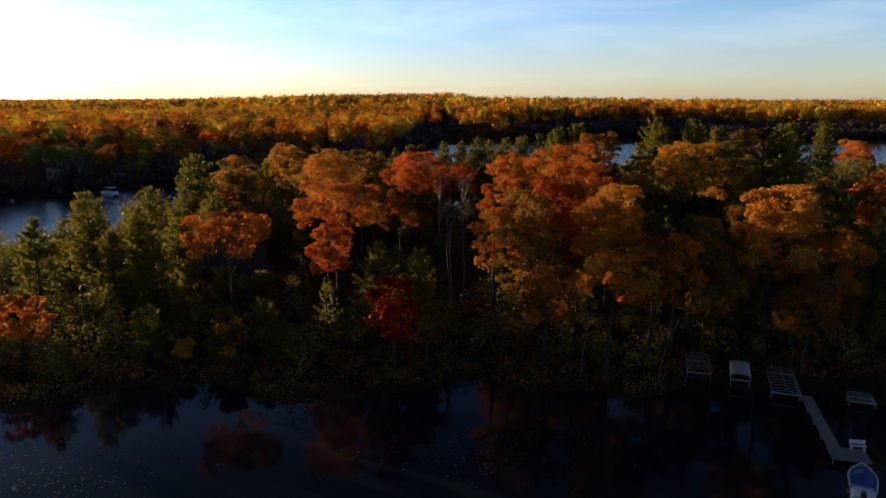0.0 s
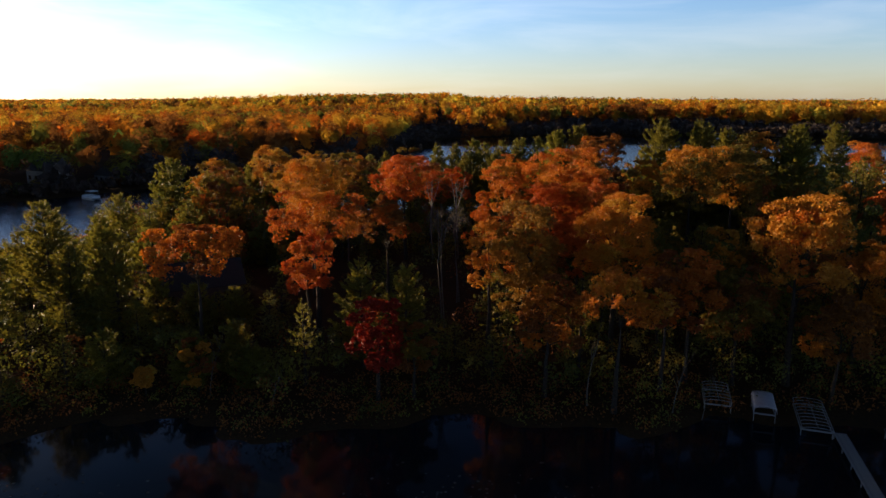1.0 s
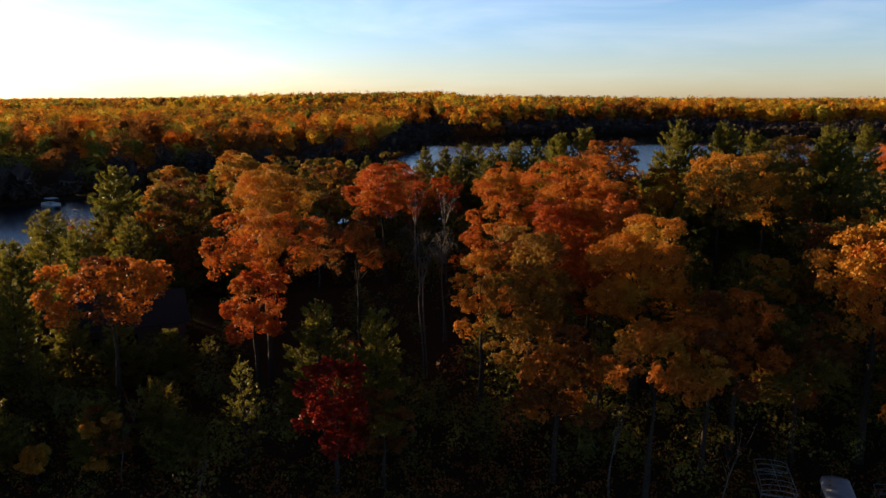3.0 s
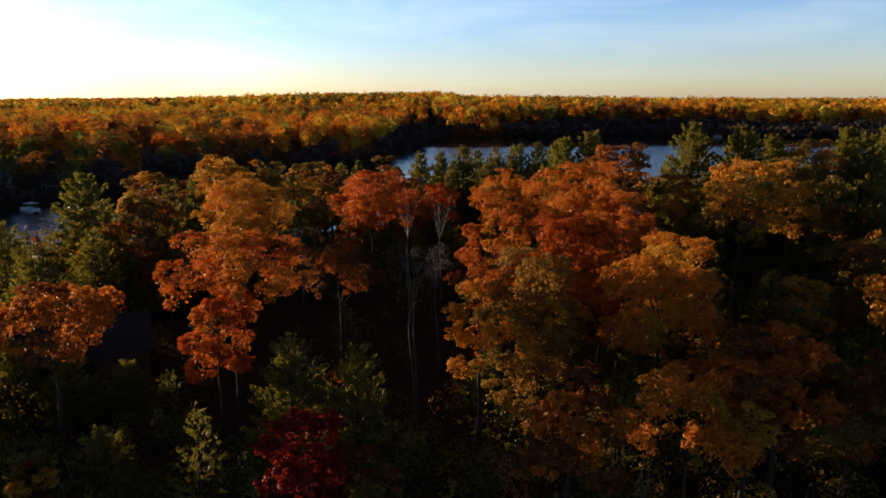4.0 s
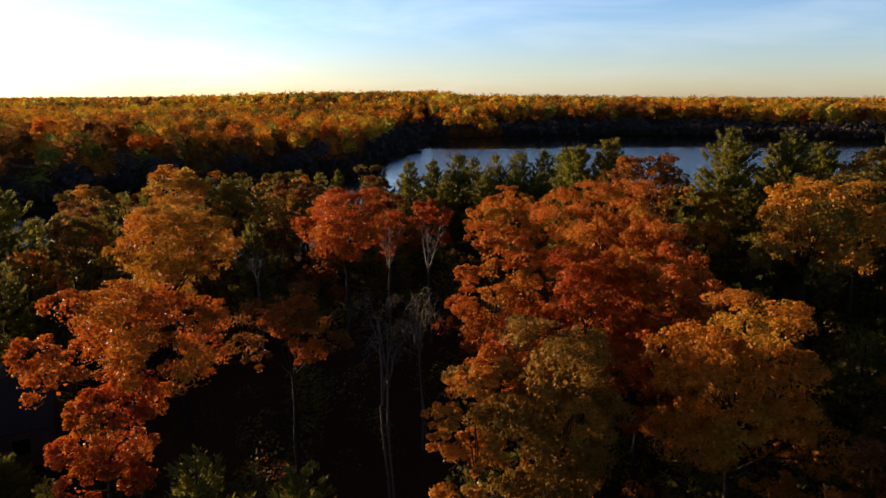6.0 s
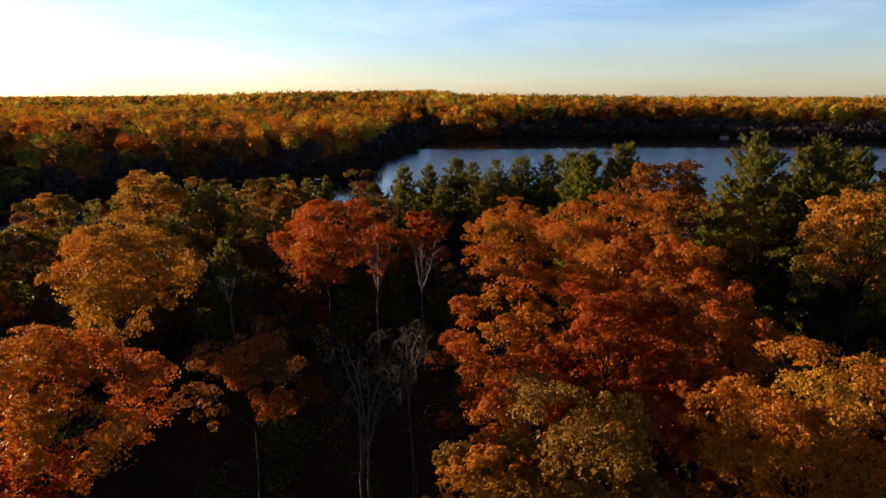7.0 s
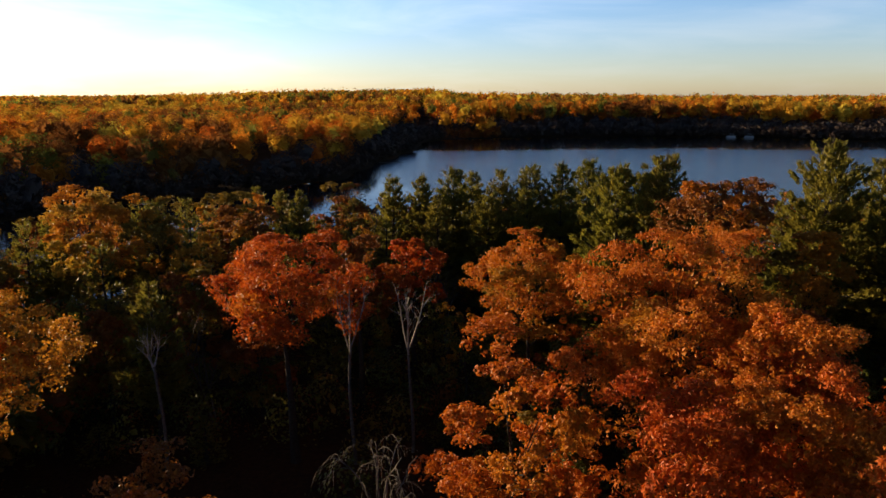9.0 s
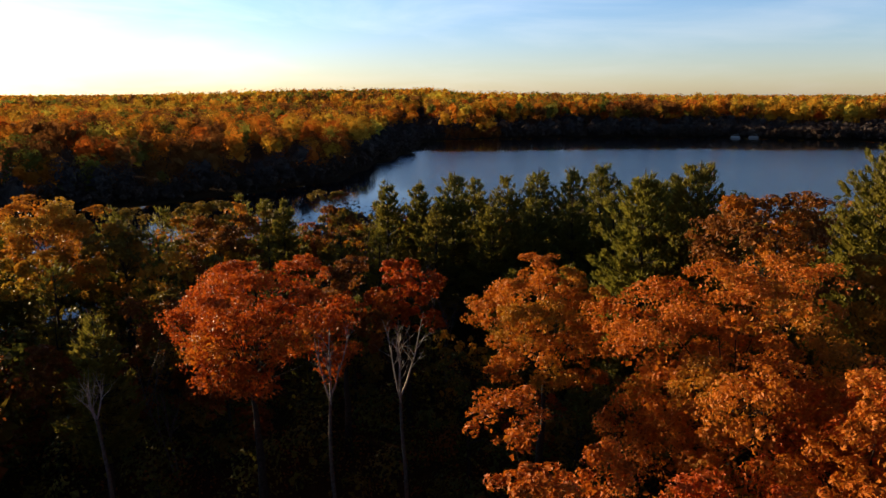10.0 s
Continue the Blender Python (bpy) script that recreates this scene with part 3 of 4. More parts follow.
for i, (x, y, top, rx, bare) in enumerate(PINES):
    h = top - ground_at(x, y)
    ob = pine(300 + i, h, rx, bare, whorls=max(12, int(h * (1 - bare) * 1.55)), tufts=27 if rx > 4.3 else 19, blades=10)
    plant(ob, x, y, rx * 0.8, 0, "tall green white pine with uneven feathery tiers" if h > 14 else "young green pine with dense soft branches", "pine tree")

# x, y, top, spread, stems, lean
BARE = [
    (-3.4, 155, 18.6, 0.5, 2, 0.0), (-12.5, 124, 14.0, 0.5, 2, 0.0), (14.8, 69.5, 9.5, 0.5, 1, -0.1), (22.5, 68, 8.0, 0.45, 1, 0.06), (25, 67.3, 6.5, 0.45, 1, 0.12), (-22, 72, 8.0, 0.6, 1, 0.0),
    (-15.4, 69.2, 5.2, 0.6, 2, 0.15), (7, 141, 16.0, 0.6, 2, 0.0),
]
for i, (x, y, top, spread, stems, lean) in enumerate(BARE):
    ob = bare_tree(502 + i, top - ground_at(x, y), spread, stems, lean=lean, levels=3 if y > 75 else 1)
    plant(ob, x, y, 1.2, 0, "leafless tree with pale forking limbs", "bare tree")


def weeping_tree(seed, h, spread):
    """Slim grey stems that fork high up, with arching boughs and fine hanging twigs."""
    rng = np.random.default_rng(seed)
    root = new("bare_tree")
    stems, twigs = [], []
    for k in range(2):
        a = rng.uniform(0, 6.28)
        fork = np.array([math.cos(a) * 0.35, math.sin(a) * 0.3, h * rng.uniform(0.52, 0.62)])
        q = np.linspace(0, 1, 6)[:, None]
        stems.append(tube(fork * q + np.array([0.25, 0.1, 0]) * k * (1 - q) + np.sin(q * 5 + k) * [0.1, 0.08, 0], 0.13 * np.linspace(1, 0.55, 6), 6))
        for b in range(5):
            ang = a + b * 1.257 + rng.normal(0, 0.25)
            out = spread * rng.uniform(0.35, 1.0)
            top = np.array([math.cos(ang) * out, math.sin(ang) * out, h - rng.uniform(0.2, 2.2) - 0.4 * out])
            u = np.linspace(0, 1, 7)[:, None]
            way = fork * (1 - u) + top * u + np.sin(u * np.pi) * [math.cos(ang) * -0.25, math.sin(ang) * -0.25, 0.5] + rng.normal(0, 0.06, (7, 3))
            stems.append(tube(way, 0.065 * np.linspace(1, 0.3, 7), 5))
            for c in range(5):
                s = rng.uniform(0.55, 1.0)
                o = np.array([np.interp(s, u[:, 0], way[:, i]) for i in range(3)])
                t = ang + rng.normal(0, 0.9)
                ln = rng.uniform(0.6, 1.4)
                v = np.linspace(0, 1, 6)[:, None]
                arch = o + v * [math.cos(t) * ln, math.sin(t) * ln, 0.0] + np.array([0, 0, 1.0]) * (0.75 * v - 1.15 * v * v) * ln
                twigs.append(tube(arch, 0.02 * np.linspace(1, 0.35, 6), 3))
                for d in range(4):
                    w = rng.uniform(0.35, 1.0)
                    p = np.array([np.interp(w, v[:, 0], arch[:, i]) for i in range(3)])
                    hang = rng.uniform(0.3, 0.9)
                    g = rng.normal(0, 0.2, 2)
                    x = np.linspace(0, 1, 4)[:, None]
                    twigs.append(tube(p + x * [math.cos(t) * 0.25 + g[0], math.sin(t) * 0.25 + g[1], 0.0] - np.array([0, 0, 1.0]) * hang * x * x, np.linspace(0.011, 0.005, 4), 3))
    part("trunk", mesh_of("trunk", *joined(stems), [PALE], smooth=True), root)
    part("crown", mesh_of("crown", *joined(twigs), [PALE], smooth=True), root)
    return root


def birch(seed, h, fork, limbs_n, wide):
    """A slim stem, darkened for shade, that forks high up into a few upright white limbs with short fine twigs."""
    rng = np.random.default_rng(seed)
    root = new("bare_tree")
    q = np.linspace(0, 1, 9)[:, None]
    sway = np.sin(q * 4 + rng.uniform(0, 3)) * [0.14, 0.1, 0]
    stem = np.array([0.0, 0, fork]) * q + sway - sway[0]
    # grey bark here instead of white, as shade painted on the lower stem
    part("trunk", mesh_of("trunk", *tube(stem, np.linspace(0.15, 0.1, 9), 7), [PALE], smooth=True), root)
    twigs = []
    for b in range(limbs_n):
        a = b * 6.283 / limbs_n + rng.normal(0, 0.3)
        side = np.array([math.cos(a), math.sin(a) * 0.8, 0])
        start = stem[-1] - [0, 0, 0.25 * b * (fork / 12)]
        up = h - start[2] - rng.uniform(0.0, 0.32) * (h - fork)
        u = np.linspace(0, 1, 6)[:, None]
        way = start + side * wide * rng.uniform(0.5, 1.0) * u ** 0.8 + np.array([0, 0, up]) * u + rng.normal(0, 0.05, (6, 3)) * u
        twigs.append(tube(way, np.linspace(0.075, 0.022, 6), 5))
        for c in range(6):
            s = rng.uniform(0.3, 0.95)
            o = np.array([np.interp(s, u[:, 0], way[:, i]) for i in range(3)])
            d = unit(side * rng.uniform(-0.4, 0.9) + rng.normal(0, 0.35, 3) + [0, 0, 1.1])
            ln = rng.uniform(0.5, 1.6)
            v = np.linspace(0, 1, 4)[:, None]
            arm = o + d * ln * v + rng.normal(0, 0.05, (4, 3)) * v
            twigs.append(tube(arm, np.linspace(0.032, 0.009, 4), 4))
            for _ in range(3):
                p = arm[rng.integers(1, 4)]
                e = unit(d + rng.normal(0, 0.55, 3))
                twigs.append(tube(np.stack([p, p + e * 0.3, p + e * 0.65]), np.array([0.013, 0.009, 0.004]), 3))
    part("crown", mesh_of("crown", *joined(twigs), [BIRCH], smooth=True), root)
    return root


for i, (x, y, top, fork, n, wide) in enumerate(((-0.4, 117.6, 17.6, 12.6, 4, 1.1), (3.7, 119.4, 16.8, 11.8, 4, 1.4), (-14.2, 118, 13.2, 11.2, 3, 0.6))):
    g = ground_at(x, y)
    plant(birch(590 + i, top - g, fork - g, n, wide), x, y, 1.0, 0, "leafless white-barked tree forking into slim upright limbs", "bare tree")

for i, (x, y, top, spread) in enumerate(((0.9, 89, 18.6, 3.0), (3.0, 98, 17.0, 2.8))):
    plant(weeping_tree(560 + i, top - ground_at(x, y), spread), x, y, 1.6, 0, "leafless grey tree with arching boughs and fine drooping twigs", "bare tree")

# filling trees of the wooded spit
FILL = {}
for i, (colour, second) in enumerate((("olive", "rust"), ("rust", "olive"), ("gold", "olive"), ("green", "olive"), ("rust", "redorange"))):
    FILL[i] = broadleaf(700 + i, 12, 4.0, 11.3, colour, boughs=10, twigs=6, per=24, size=0.36, second=second, share=0.4)
    tagged(FILL[i], f"{WORDS[colour]} broadleaf tree standing in the shade of taller trees", "tree", "trees of the wooded spit")
for i in (5, 6, 7):
    FILL[i] = pine(720 + i, 13, 3.6, 0.08, whorls=12, tufts=9, blades=8)
    tagged(FILL[i], "dark green pine standing among broadleaf trees", "pine tree", "trees of the wooded spit")
rng = np.random.default_rng(5)
used = set()
for gx in np.arange(-84, 130, 6.5):
    for gy in np.arange(67, 200, 6.5):
        x, y = gx + rng.uniform(-2.2, 2.2), gy + rng.uniform(-2.2, 2.2)
        g = ground_at(x, y)
        pick, tall, wide, turn = rng.integers(0, 8), rng.random(), rng.uniform(0.8, 1.1), rng.uniform(0, 360)
        if g < 0.5 or abs(x) > 0.66 * y + 24 or (x > 0 and x > 0.66 * y + 8) or (22 < x < 50 and y < 69):
            continue
        gap = min((math.hypot(x - a, y - b) - 0.62 * r) for a, b, r in TAKEN)
        if gap < 1.6:
            continue
        top = 9.5 + 3.5 * tall
        if x > 48:
            top = 15 + 5.5 * tall if y < 150 else 11.5 + 3 * tall
        elif y < 72:
            top = 5.5 + 3 * tall
        elif y > 182:
            top = 8 + 4 * tall
        elif x < -44:
            top = 6.5 + 2 * tall
        elif 20 < x < 48 and 70 < y < 104:
            top = 11 + 4 * tall
        elif -62 < x < -8 and 132 < y < 174:
            top = 14.8 + 3.5 * tall
        elif -60 < x < -26 and 116 < y:
            top = 13.5 + 3.5 * tall
        elif -8 <= x < 32 and 150 < y < 182:
            top = 12 + 4 * tall
        if x < -14 and y < 118:
            pick = 5 + pick % 3
            if x > -44 and y < 104:
                top = 4.5 + 3.5 * tall
        if -5 < x < 7 and 72 < y < 130:
            top, pick = 5 + 2 * tall, 5 + pick % 3
        elif -32 < x < -5 and 88 < y < 130:
            top, pick = 5.5 + 2.5 * tall, 5 + pick % 3
        if y < 76 and pick < 5:
            pick = 3 if tall < 0.5 else 5 + pick % 3
        if -34 < x < -7 and 124 < y < 176 and pick < 5 and pick != 2:
            pick = 5 + pick % 3
        if -24 < x < 5 and 90 < y < 117 and tall < 0.75:
            continue
        if min(math.hypot(x + 1.0, y - 109), math.hypot(x - 3.5, y - 112), math.hypot(x + 5.2, y - 66)) < 6:
            continue
        if x > 18 and pick in (1, 4):
            pick = 0 if pick == 1 else 3
        if abs((x + 26) * 0.62 + (y - 131) * 0.78) < 4.5 and x < -27:
            top = 10 + 2 * tall
        src = FILL[int(pick)]
        s = (top - g) / (12.0 if pick < 5 else 13.0)
        m = pose(x, y, g - 0.12, 0, 0, turn) @ Matrix.Diagonal((wide * (0.35 + 0.65 * s), wide * (0.35 + 0.65 * s), s, 1))
        ob = src if pick not in used else copy_thing(src, pose(0, 0, 0))
        used.add(pick)
        ob.matrix_world = m


# ---- shore: dock, boats and boat lifts ----
WHITE = plain("white_paint", (0.62, 0.63, 0.64), 0.4)
GREY_WOOD = plain("weathered_dock_wood", (0.26, 0.235, 0.215), 0.85, 0.0, 5.0, 0.45)
ALU = plain("dull_aluminium", (0.3, 0.3, 0.31), 0.5, 0.7)
BLUE = plain("blue_canvas", (0.03, 0.07, 0.25), 0.7, 0.0, 3.0, 0.4)
FABRIC = plain("grey_canopy_fabric", (0.4, 0.4, 0.43), 0.75, 0.0, 1.5, 0.2)
DARK = plain("dark_plastic", (0.02, 0.02, 0.022), 0.4)
ROOFING = plain("dark_shingles", (0.028, 0.026, 0.026), 0.9, 0.0, 7.0, 0.4)
SIDING = plain("brown_siding", (0.07, 0.046, 0.033), 0.8, 0.0, 2.0, 0.3)
TAN = plain("pale_siding", (0.2, 0.18, 0.16), 0.8, 0.0, 2.0, 0.2)
GLASS, gt, gp, _ = nodes("window_glass")
gp.inputs["Base Color"].default_value, gp.inputs["Roughness"].default_value = (0.01, 0.012, 0.015, 1), 0.05


def box_mesh(name, size, material, bevel=0.01, at=(0, 0, 0)):
    bm = bmesh.new()
    bmesh.ops.create_cube(bm, size=1.0, matrix=Matrix.Translation(at) @ Matrix.Diagonal((*size, 1)))
    if bevel:
        bmesh.ops.bevel(bm, geom=bm.edges[:], offset=bevel, segments=1, affect="EDGES")
    me = bpy.data.meshes.new(name)
    bm.to_mesh(me)
    bm.free()
    me.materials.append(material)
    return me


def pipe(name, points, r, material, sides=6):
    v, f = tube(np.array(points, float), np.full(len(points), r), sides)
    return mesh_of(name, v, f, [material], smooth=True)


def placed(ob, m):
    ob.matrix_local = m
    return ob


def decking(name, width, length, root, m):
    """Two bearers with deck boards laid across, each a board of its own."""
    section = part(name, mesh_of(name, *joined([slab((0.05, length, 0.14), (x, length / 2, -0.09)) for x in (-width * 0.4, width * 0.4)]), [GREY_WOOD]), root)
    section.matrix_local = m
    r = random.Random(int(1000 * length))
    n = int(length / 0.14)
    plank = box_mesh("board", (width, length / n - 0.014, 0.035), GREY_WOOD, 0.004)
    for k in range(n):
        part("board", plank, section).matrix_local = pose(r.uniform(-0.02, 0.02), (k + 0.5) * length / n, r.uniform(-0.004, 0.004), 0, 0, r.uniform(-0.4, 0.4))


def slab(size, at):
    a = np.array([(x, y, z) for x in (-0.5, 0.5) for y in (-0.5, 0.5) for z in (-0.5, 0.5)]) * size + at
    return a, np.array([(0, 1, 3, 2), (4, 6, 7, 5), (0, 4, 5, 1), (2, 3, 7, 6), (0, 2, 6, 4), (1, 5, 7, 3)])


def dock():
    root = new("dock")
    a, b = Vector((35.75, 63.6, 0.5)), Vector((32.75, 53.2, 0.5))
    way = b - a
    turn = math.degrees(math.atan2(-way.x, way.y))
    n = 4
    for k in range(n):
        p = a + way * (k / n)
        decking("deck_section", 1.05, way.length / n - 0.04, root, pose(*p, 0, 0, turn))
        for side in (-0.47, 0.47):
            q = Matrix.Translation(p) @ pose(0, 0, 0, 0, 0, turn) @ Vector((side, 0.15, 0))
            part("post", pipe("post", [(q.x, q.y, -1.6), (q.x, q.y, 0.56)], 0.05, ALU), root)
    decking("platform", 2.25, 2.9, root, pose(31.95, 52.5, 0.505, 0, 0, -106))
    for x, y in ((31.8, 51.6), (34.2, 50.9), (34.8, 52.7), (32.5, 53.4)):
        part("post", pipe("post", [(x, y, -1.7), (x, y, 0.58)], 0.05, ALU), root)
    return tagged(root, "weathered grey wooden dock leading from the shore into the lake", "dock")


def bench():
    root = new("bench")
    for z, y in ((0.45, -0.12), (0.45, 0.06)):
        part("seat_slat", box_mesh("seat_slat", (1.25, 0.15, 0.04), WHITE, 0.01, (0, y, z)), root)
    for z in (0.62, 0.8):
        part("back_slat", box_mesh("back_slat", (1.25, 0.03, 0.13), WHITE, 0.01, (0, 0.2, z)), root)
    for x in (-0.5, 0.5):
        part("leg", box_mesh("leg", (0.06, 0.34, 0.06), WHITE, 0.01, (x, 0.0, 0.4)), root)
        part("leg", box_mesh("leg", (0.06, 0.06, 0.44), WHITE, 0.01, (x, -0.14, 0.22)), root)
        part("leg", box_mesh("leg", (0.06, 0.06, 0.88), WHITE, 0.01, (x, 0.17, 0.44)), root)
    root.matrix_world = pose(34.4, 52.7, 0.525, 0, 0, -8)
    return tagged(root, "white painted wooden bench standing on the dock", "bench")


def motorboat():
    root = new("motorboat")
    length, beam = 4.15, 1.9
    ys = np.linspace(0, 1, 15)
    prof = np.array([(0.0, -0.12), (0.55, -0.02), (0.88, 0.24), (0.97, 0.5), (1.0, 0.72)])

    def half(u):
        return beam / 2 * min(1, 0.86 + 0.3 * u) * max(0.0, 1 - max(0.0, (u - 0.45) / 0.55) ** 2.3)

    verts, faces = [], []
    for u in ys:
        w = max(half(u), 0.03)
        ring = [(x * w, length * (u - 0.5) + 0.02, z + 0.22 * u ** 2 * (z > 0)) for x, z in prof]
        verts += [(-x, y, z) for x, y, z in ring[:0:-1]] + ring
    k = 2 * len(prof) - 1
    faces = [(i * k + j, i * k + j + 1, (i + 1) * k + j + 1, (i + 1) * k + j) for i in range(len(ys) - 1) for j in range(k - 1)]
    part("hull", mesh_of("hull", verts, faces, [WHITE], smooth=True), root)
    # rounded rim along both sides and the stern
    left = [(-max(half(u), 0.03), length * (u - 0.5), 0.73 + 0.22 * u * u) for u in ys]
    rim = left + [(-x, y, z) for x, y, z in left[::-1]]
    part("rim", pipe("rim", rim, 0.085, WHITE, 8), root)
    part("transom", box_mesh("transom", (beam * 0.86, 0.12, 0.78), WHITE, 0.03, (0, -length / 2 + 0.04, 0.36)), root)
    part("swim_platform", box_mesh("swim_platform", (beam * 0.7, 0.5, 0.06), WHITE, 0.02, (0, -length / 2 - 0.25, 0.2)), root)
    # stretched canvas cover, higher along the middle
    n = 12
    cv, cf = [], []
    for i in range(n):
        u = 0.13 + 0.74 * i / (n - 1)
        w = max(half(u) - 0.12, 0.05)
        for j in range(7):
            x = (j - 3) / 3
            cv.append((x * w, length * (u - 0.5), 0.74 + 0.22 * u * u + 0.28 * (1 - x * x) * math.sin(math.pi * min(1, u * 1.1)) + 0.02 * math.sin(9 * u + 4 * x)))
    cf = [(i * 7 + j, i * 7 + j + 1, (i + 1) * 7 + j + 1, (i + 1) * 7 + j) for i in range(n - 1) for j in range(6)]
    part("cover", mesh_of("cover", cv, cf, [BLUE], smooth=True), root, "dark blue canvas cover")
    part("stern_bench", box_mesh("stern_bench", (beam * 0.78, 0.62, 0.2), WHITE, 0.05, (0, -length / 2 + 0.42, 0.7)), root)
    ws = [(-0.8, 0.62, 0.95), (-0.5, 0.95, 1.25), (0.0, 1.1, 1.32), (0.5, 0.95, 1.25), (0.8, 0.62, 0.95)]
    part("windscreen", pipe("windscreen", ws, 0.035, ALU), root, "pale metal windscreen frame")
    part("motor", box_mesh("motor", (0.4, 0.45, 0.55), DARK, 0.09, (0, -length / 2 - 0.5, 0.62)), root, "black outboard motor")
    root.matrix_world = pose(32.1, 48.1, 0.0, 0, 0, -29)
    return tagged(root, "white motorboat with a dark blue cover moored at the dock", "boat")


def boat_lift(name, w, ln, high, covered, label, m):
    """A boat lift: four posts, a cradle and the hoops of a canopy."""
    root = new(name)
    for x in (-w / 2, w / 2):
        for y in (0.5, ln - 0.5):
            part("post", pipe("post", [(x, y, -0.3), (x, y, high)], 0.045, ALU), root)
        part("side_rail", pipe("side_rail", [(x, 0, high), (x, ln, high)], 0.04, ALU), root)
        part("side_rail", pipe("side_rail", [(x, 0.4, 0.35), (x, ln - 0.4, 0.35)], 0.05, ALU), root)
    for y in (0.5, ln - 0.5):
        part("cross_beam", box_mesh("cross_beam", (w, 0.1, 0.14), ALU, 0.01, (0, y, 0.45)), root)
    n = max(6, int(ln / 0.62))
    for k in range(n):
        y = ln * k / (n - 1)
        arc = [(w / 2 * math.cos(a), y, high + 0.22 * math.sin(a)) for a in np.linspace(0, math.pi, 9)]
        part("hoop", pipe("hoop", arc, 0.03, ALU, 5), root)
    part("ridge_pole", pipe("ridge_pole", [(0, 0, high + 0.22), (0, ln, high + 0.22)], 0.025, ALU, 5), root)
    if covered:
        v, f = [], []
        for i in range(12):
            for j, a in enumerate(np.linspace(0, math.pi, 11)):
                y = ln * i / 11
                v.append(((w / 2 + 0.06) * math.cos(a) * (1.0 if 0 < j < 10 else 1.02), y, high + 0.27 * math.sin(a) - (0.3 if j in (0, 10) else 0) - 0.012 * abs(math.sin(4 * math.pi * i / 11))))
        f = [(i * 11 + j, i * 11 + j + 1, (i + 1) * 11 + j + 1, (i + 1) * 11 + j) for i in range(11) for j in range(10)]
        me = mesh_of("canopy", v, f, [FABRIC], smooth=True)
        part("canopy", me, root, "pale grey fabric canopy").modifiers.new("thickness", "SOLIDIFY").thickness = 0.02
    root.matrix_world = m
    return tagged(root, label, "boat lift", "boat lifts on the shore")


dock(), bench(), motorboat()
boat_lift("boat_lift", 2.35, 4.6, 0.95, False, "bare aluminium boat lift with open canopy hoops on the shore", pose(26.9, 68.3, ground_at(27.3, 69.0), 0, 0, -17))
boat_lift("boat_lift", 1.8, 3.8, 1.1, True, "boat lift with a pale grey fabric canopy on the shore", pose(30.3, 66.1, 0.45, 0, 0, -20))
boat_lift("boat_lift", 2.5, 6.6, 0.75, False, "low aluminium boat lift with many open hoops at the waterline", pose(33.7, 63.4, 0.15, 0, 0, -20))
boat_lift("boat_lift", 2.2, 2.2, 0.6, False, "small bare aluminium boat lift with open hoops beside the dock", pose(40.2, 61.6, 0.05, 0, 0, -20))


def house(w, d, high, rise, wall, label, m, panes=3):
    """A gabled house with windows, door and chimney."""
    root = new("house")
    part("wall", box_mesh("wall", (w, 0.2, high), wall, 0.01, (0, -d / 2 + 0.1, high / 2)), root)
    part("wall", box_mesh("wall", (w, 0.2, high), wall, 0.01, (0, d / 2 - 0.1, high / 2)), root)
    for x in (-w / 2 + 0.1, w / 2 - 0.1):
        bm = bmesh.new()
        pts = [(-d / 2 + 0.2, 0), (d / 2 - 0.2, 0), (d / 2 - 0.2, high), (0, high + rise * 0.96), (-d / 2 + 0.2, high)]
        f = bm.faces.new([bm.verts.new((x - 0.1, a, b)) for a, b in pts])
        ext = bmesh.ops.extrude_face_region(bm, geom=[f])
        bmesh.ops.translate(bm, vec=(0.2, 0, 0), verts=[v for v in ext["geom"] if isinstance(v, bmesh.types.BMVert)])
        me = bpy.data.meshes.new("gable_wall")
        bm.to_mesh(me)
        bm.free()
        me.materials.append(wall)
        part("gable_wall", me, root)
    slope = math.degrees(math.atan2(rise, d / 2))
    ln = math.hypot(rise, d / 2) + 0.55
    for sgn in (-1, 1):
        roof = part("roof", box_mesh("roof", (w + 0.9, ln, 0.16), ROOFING, 0.02, (0, -sgn * 0.0, 0)), root)
        roof.matrix_local = pose(0, sgn * (d / 4 + 0.17), high + rise / 2 + 0.02, -sgn * slope, 0, 0)
        for k in range(1, 14):
            row = part("shingle_course", box_mesh("shingle_course", (w + 0.88, 0.1, 0.025), ROOFING, 0.0, (0, -ln / 2 + ln * k / 14, 0.09)), roof)
    part("chimney", box_mesh("chimney", (0.7, 0.7, 2.0), SIDING, 0.02, (w * 0.2, d * 0.12, high + rise)), root)
    for k in range(panes):
        x = -w / 2 + w * (k + 0.5) / panes
        win = part("window", box_mesh("window", (1.2, 0.06, 1.2), GLASS, 0.0, (x, -d / 2 - 0.01, high * 0.55)), root)
        for a, b, e, g in ((0, 0.63, 1.36, 0.09), (0, -0.63, 1.36, 0.09), (-0.63, 0, 0.09, 1.2), (0.63, 0, 0.09, 1.2)):
            part("window_frame", box_mesh("window_frame", (e, 0.1, g), SIDING, 0.0, (x + a, -d / 2 - 0.02, high * 0.55 + b)), win)
    root.matrix_world = m
    return tagged(root, label, "house")


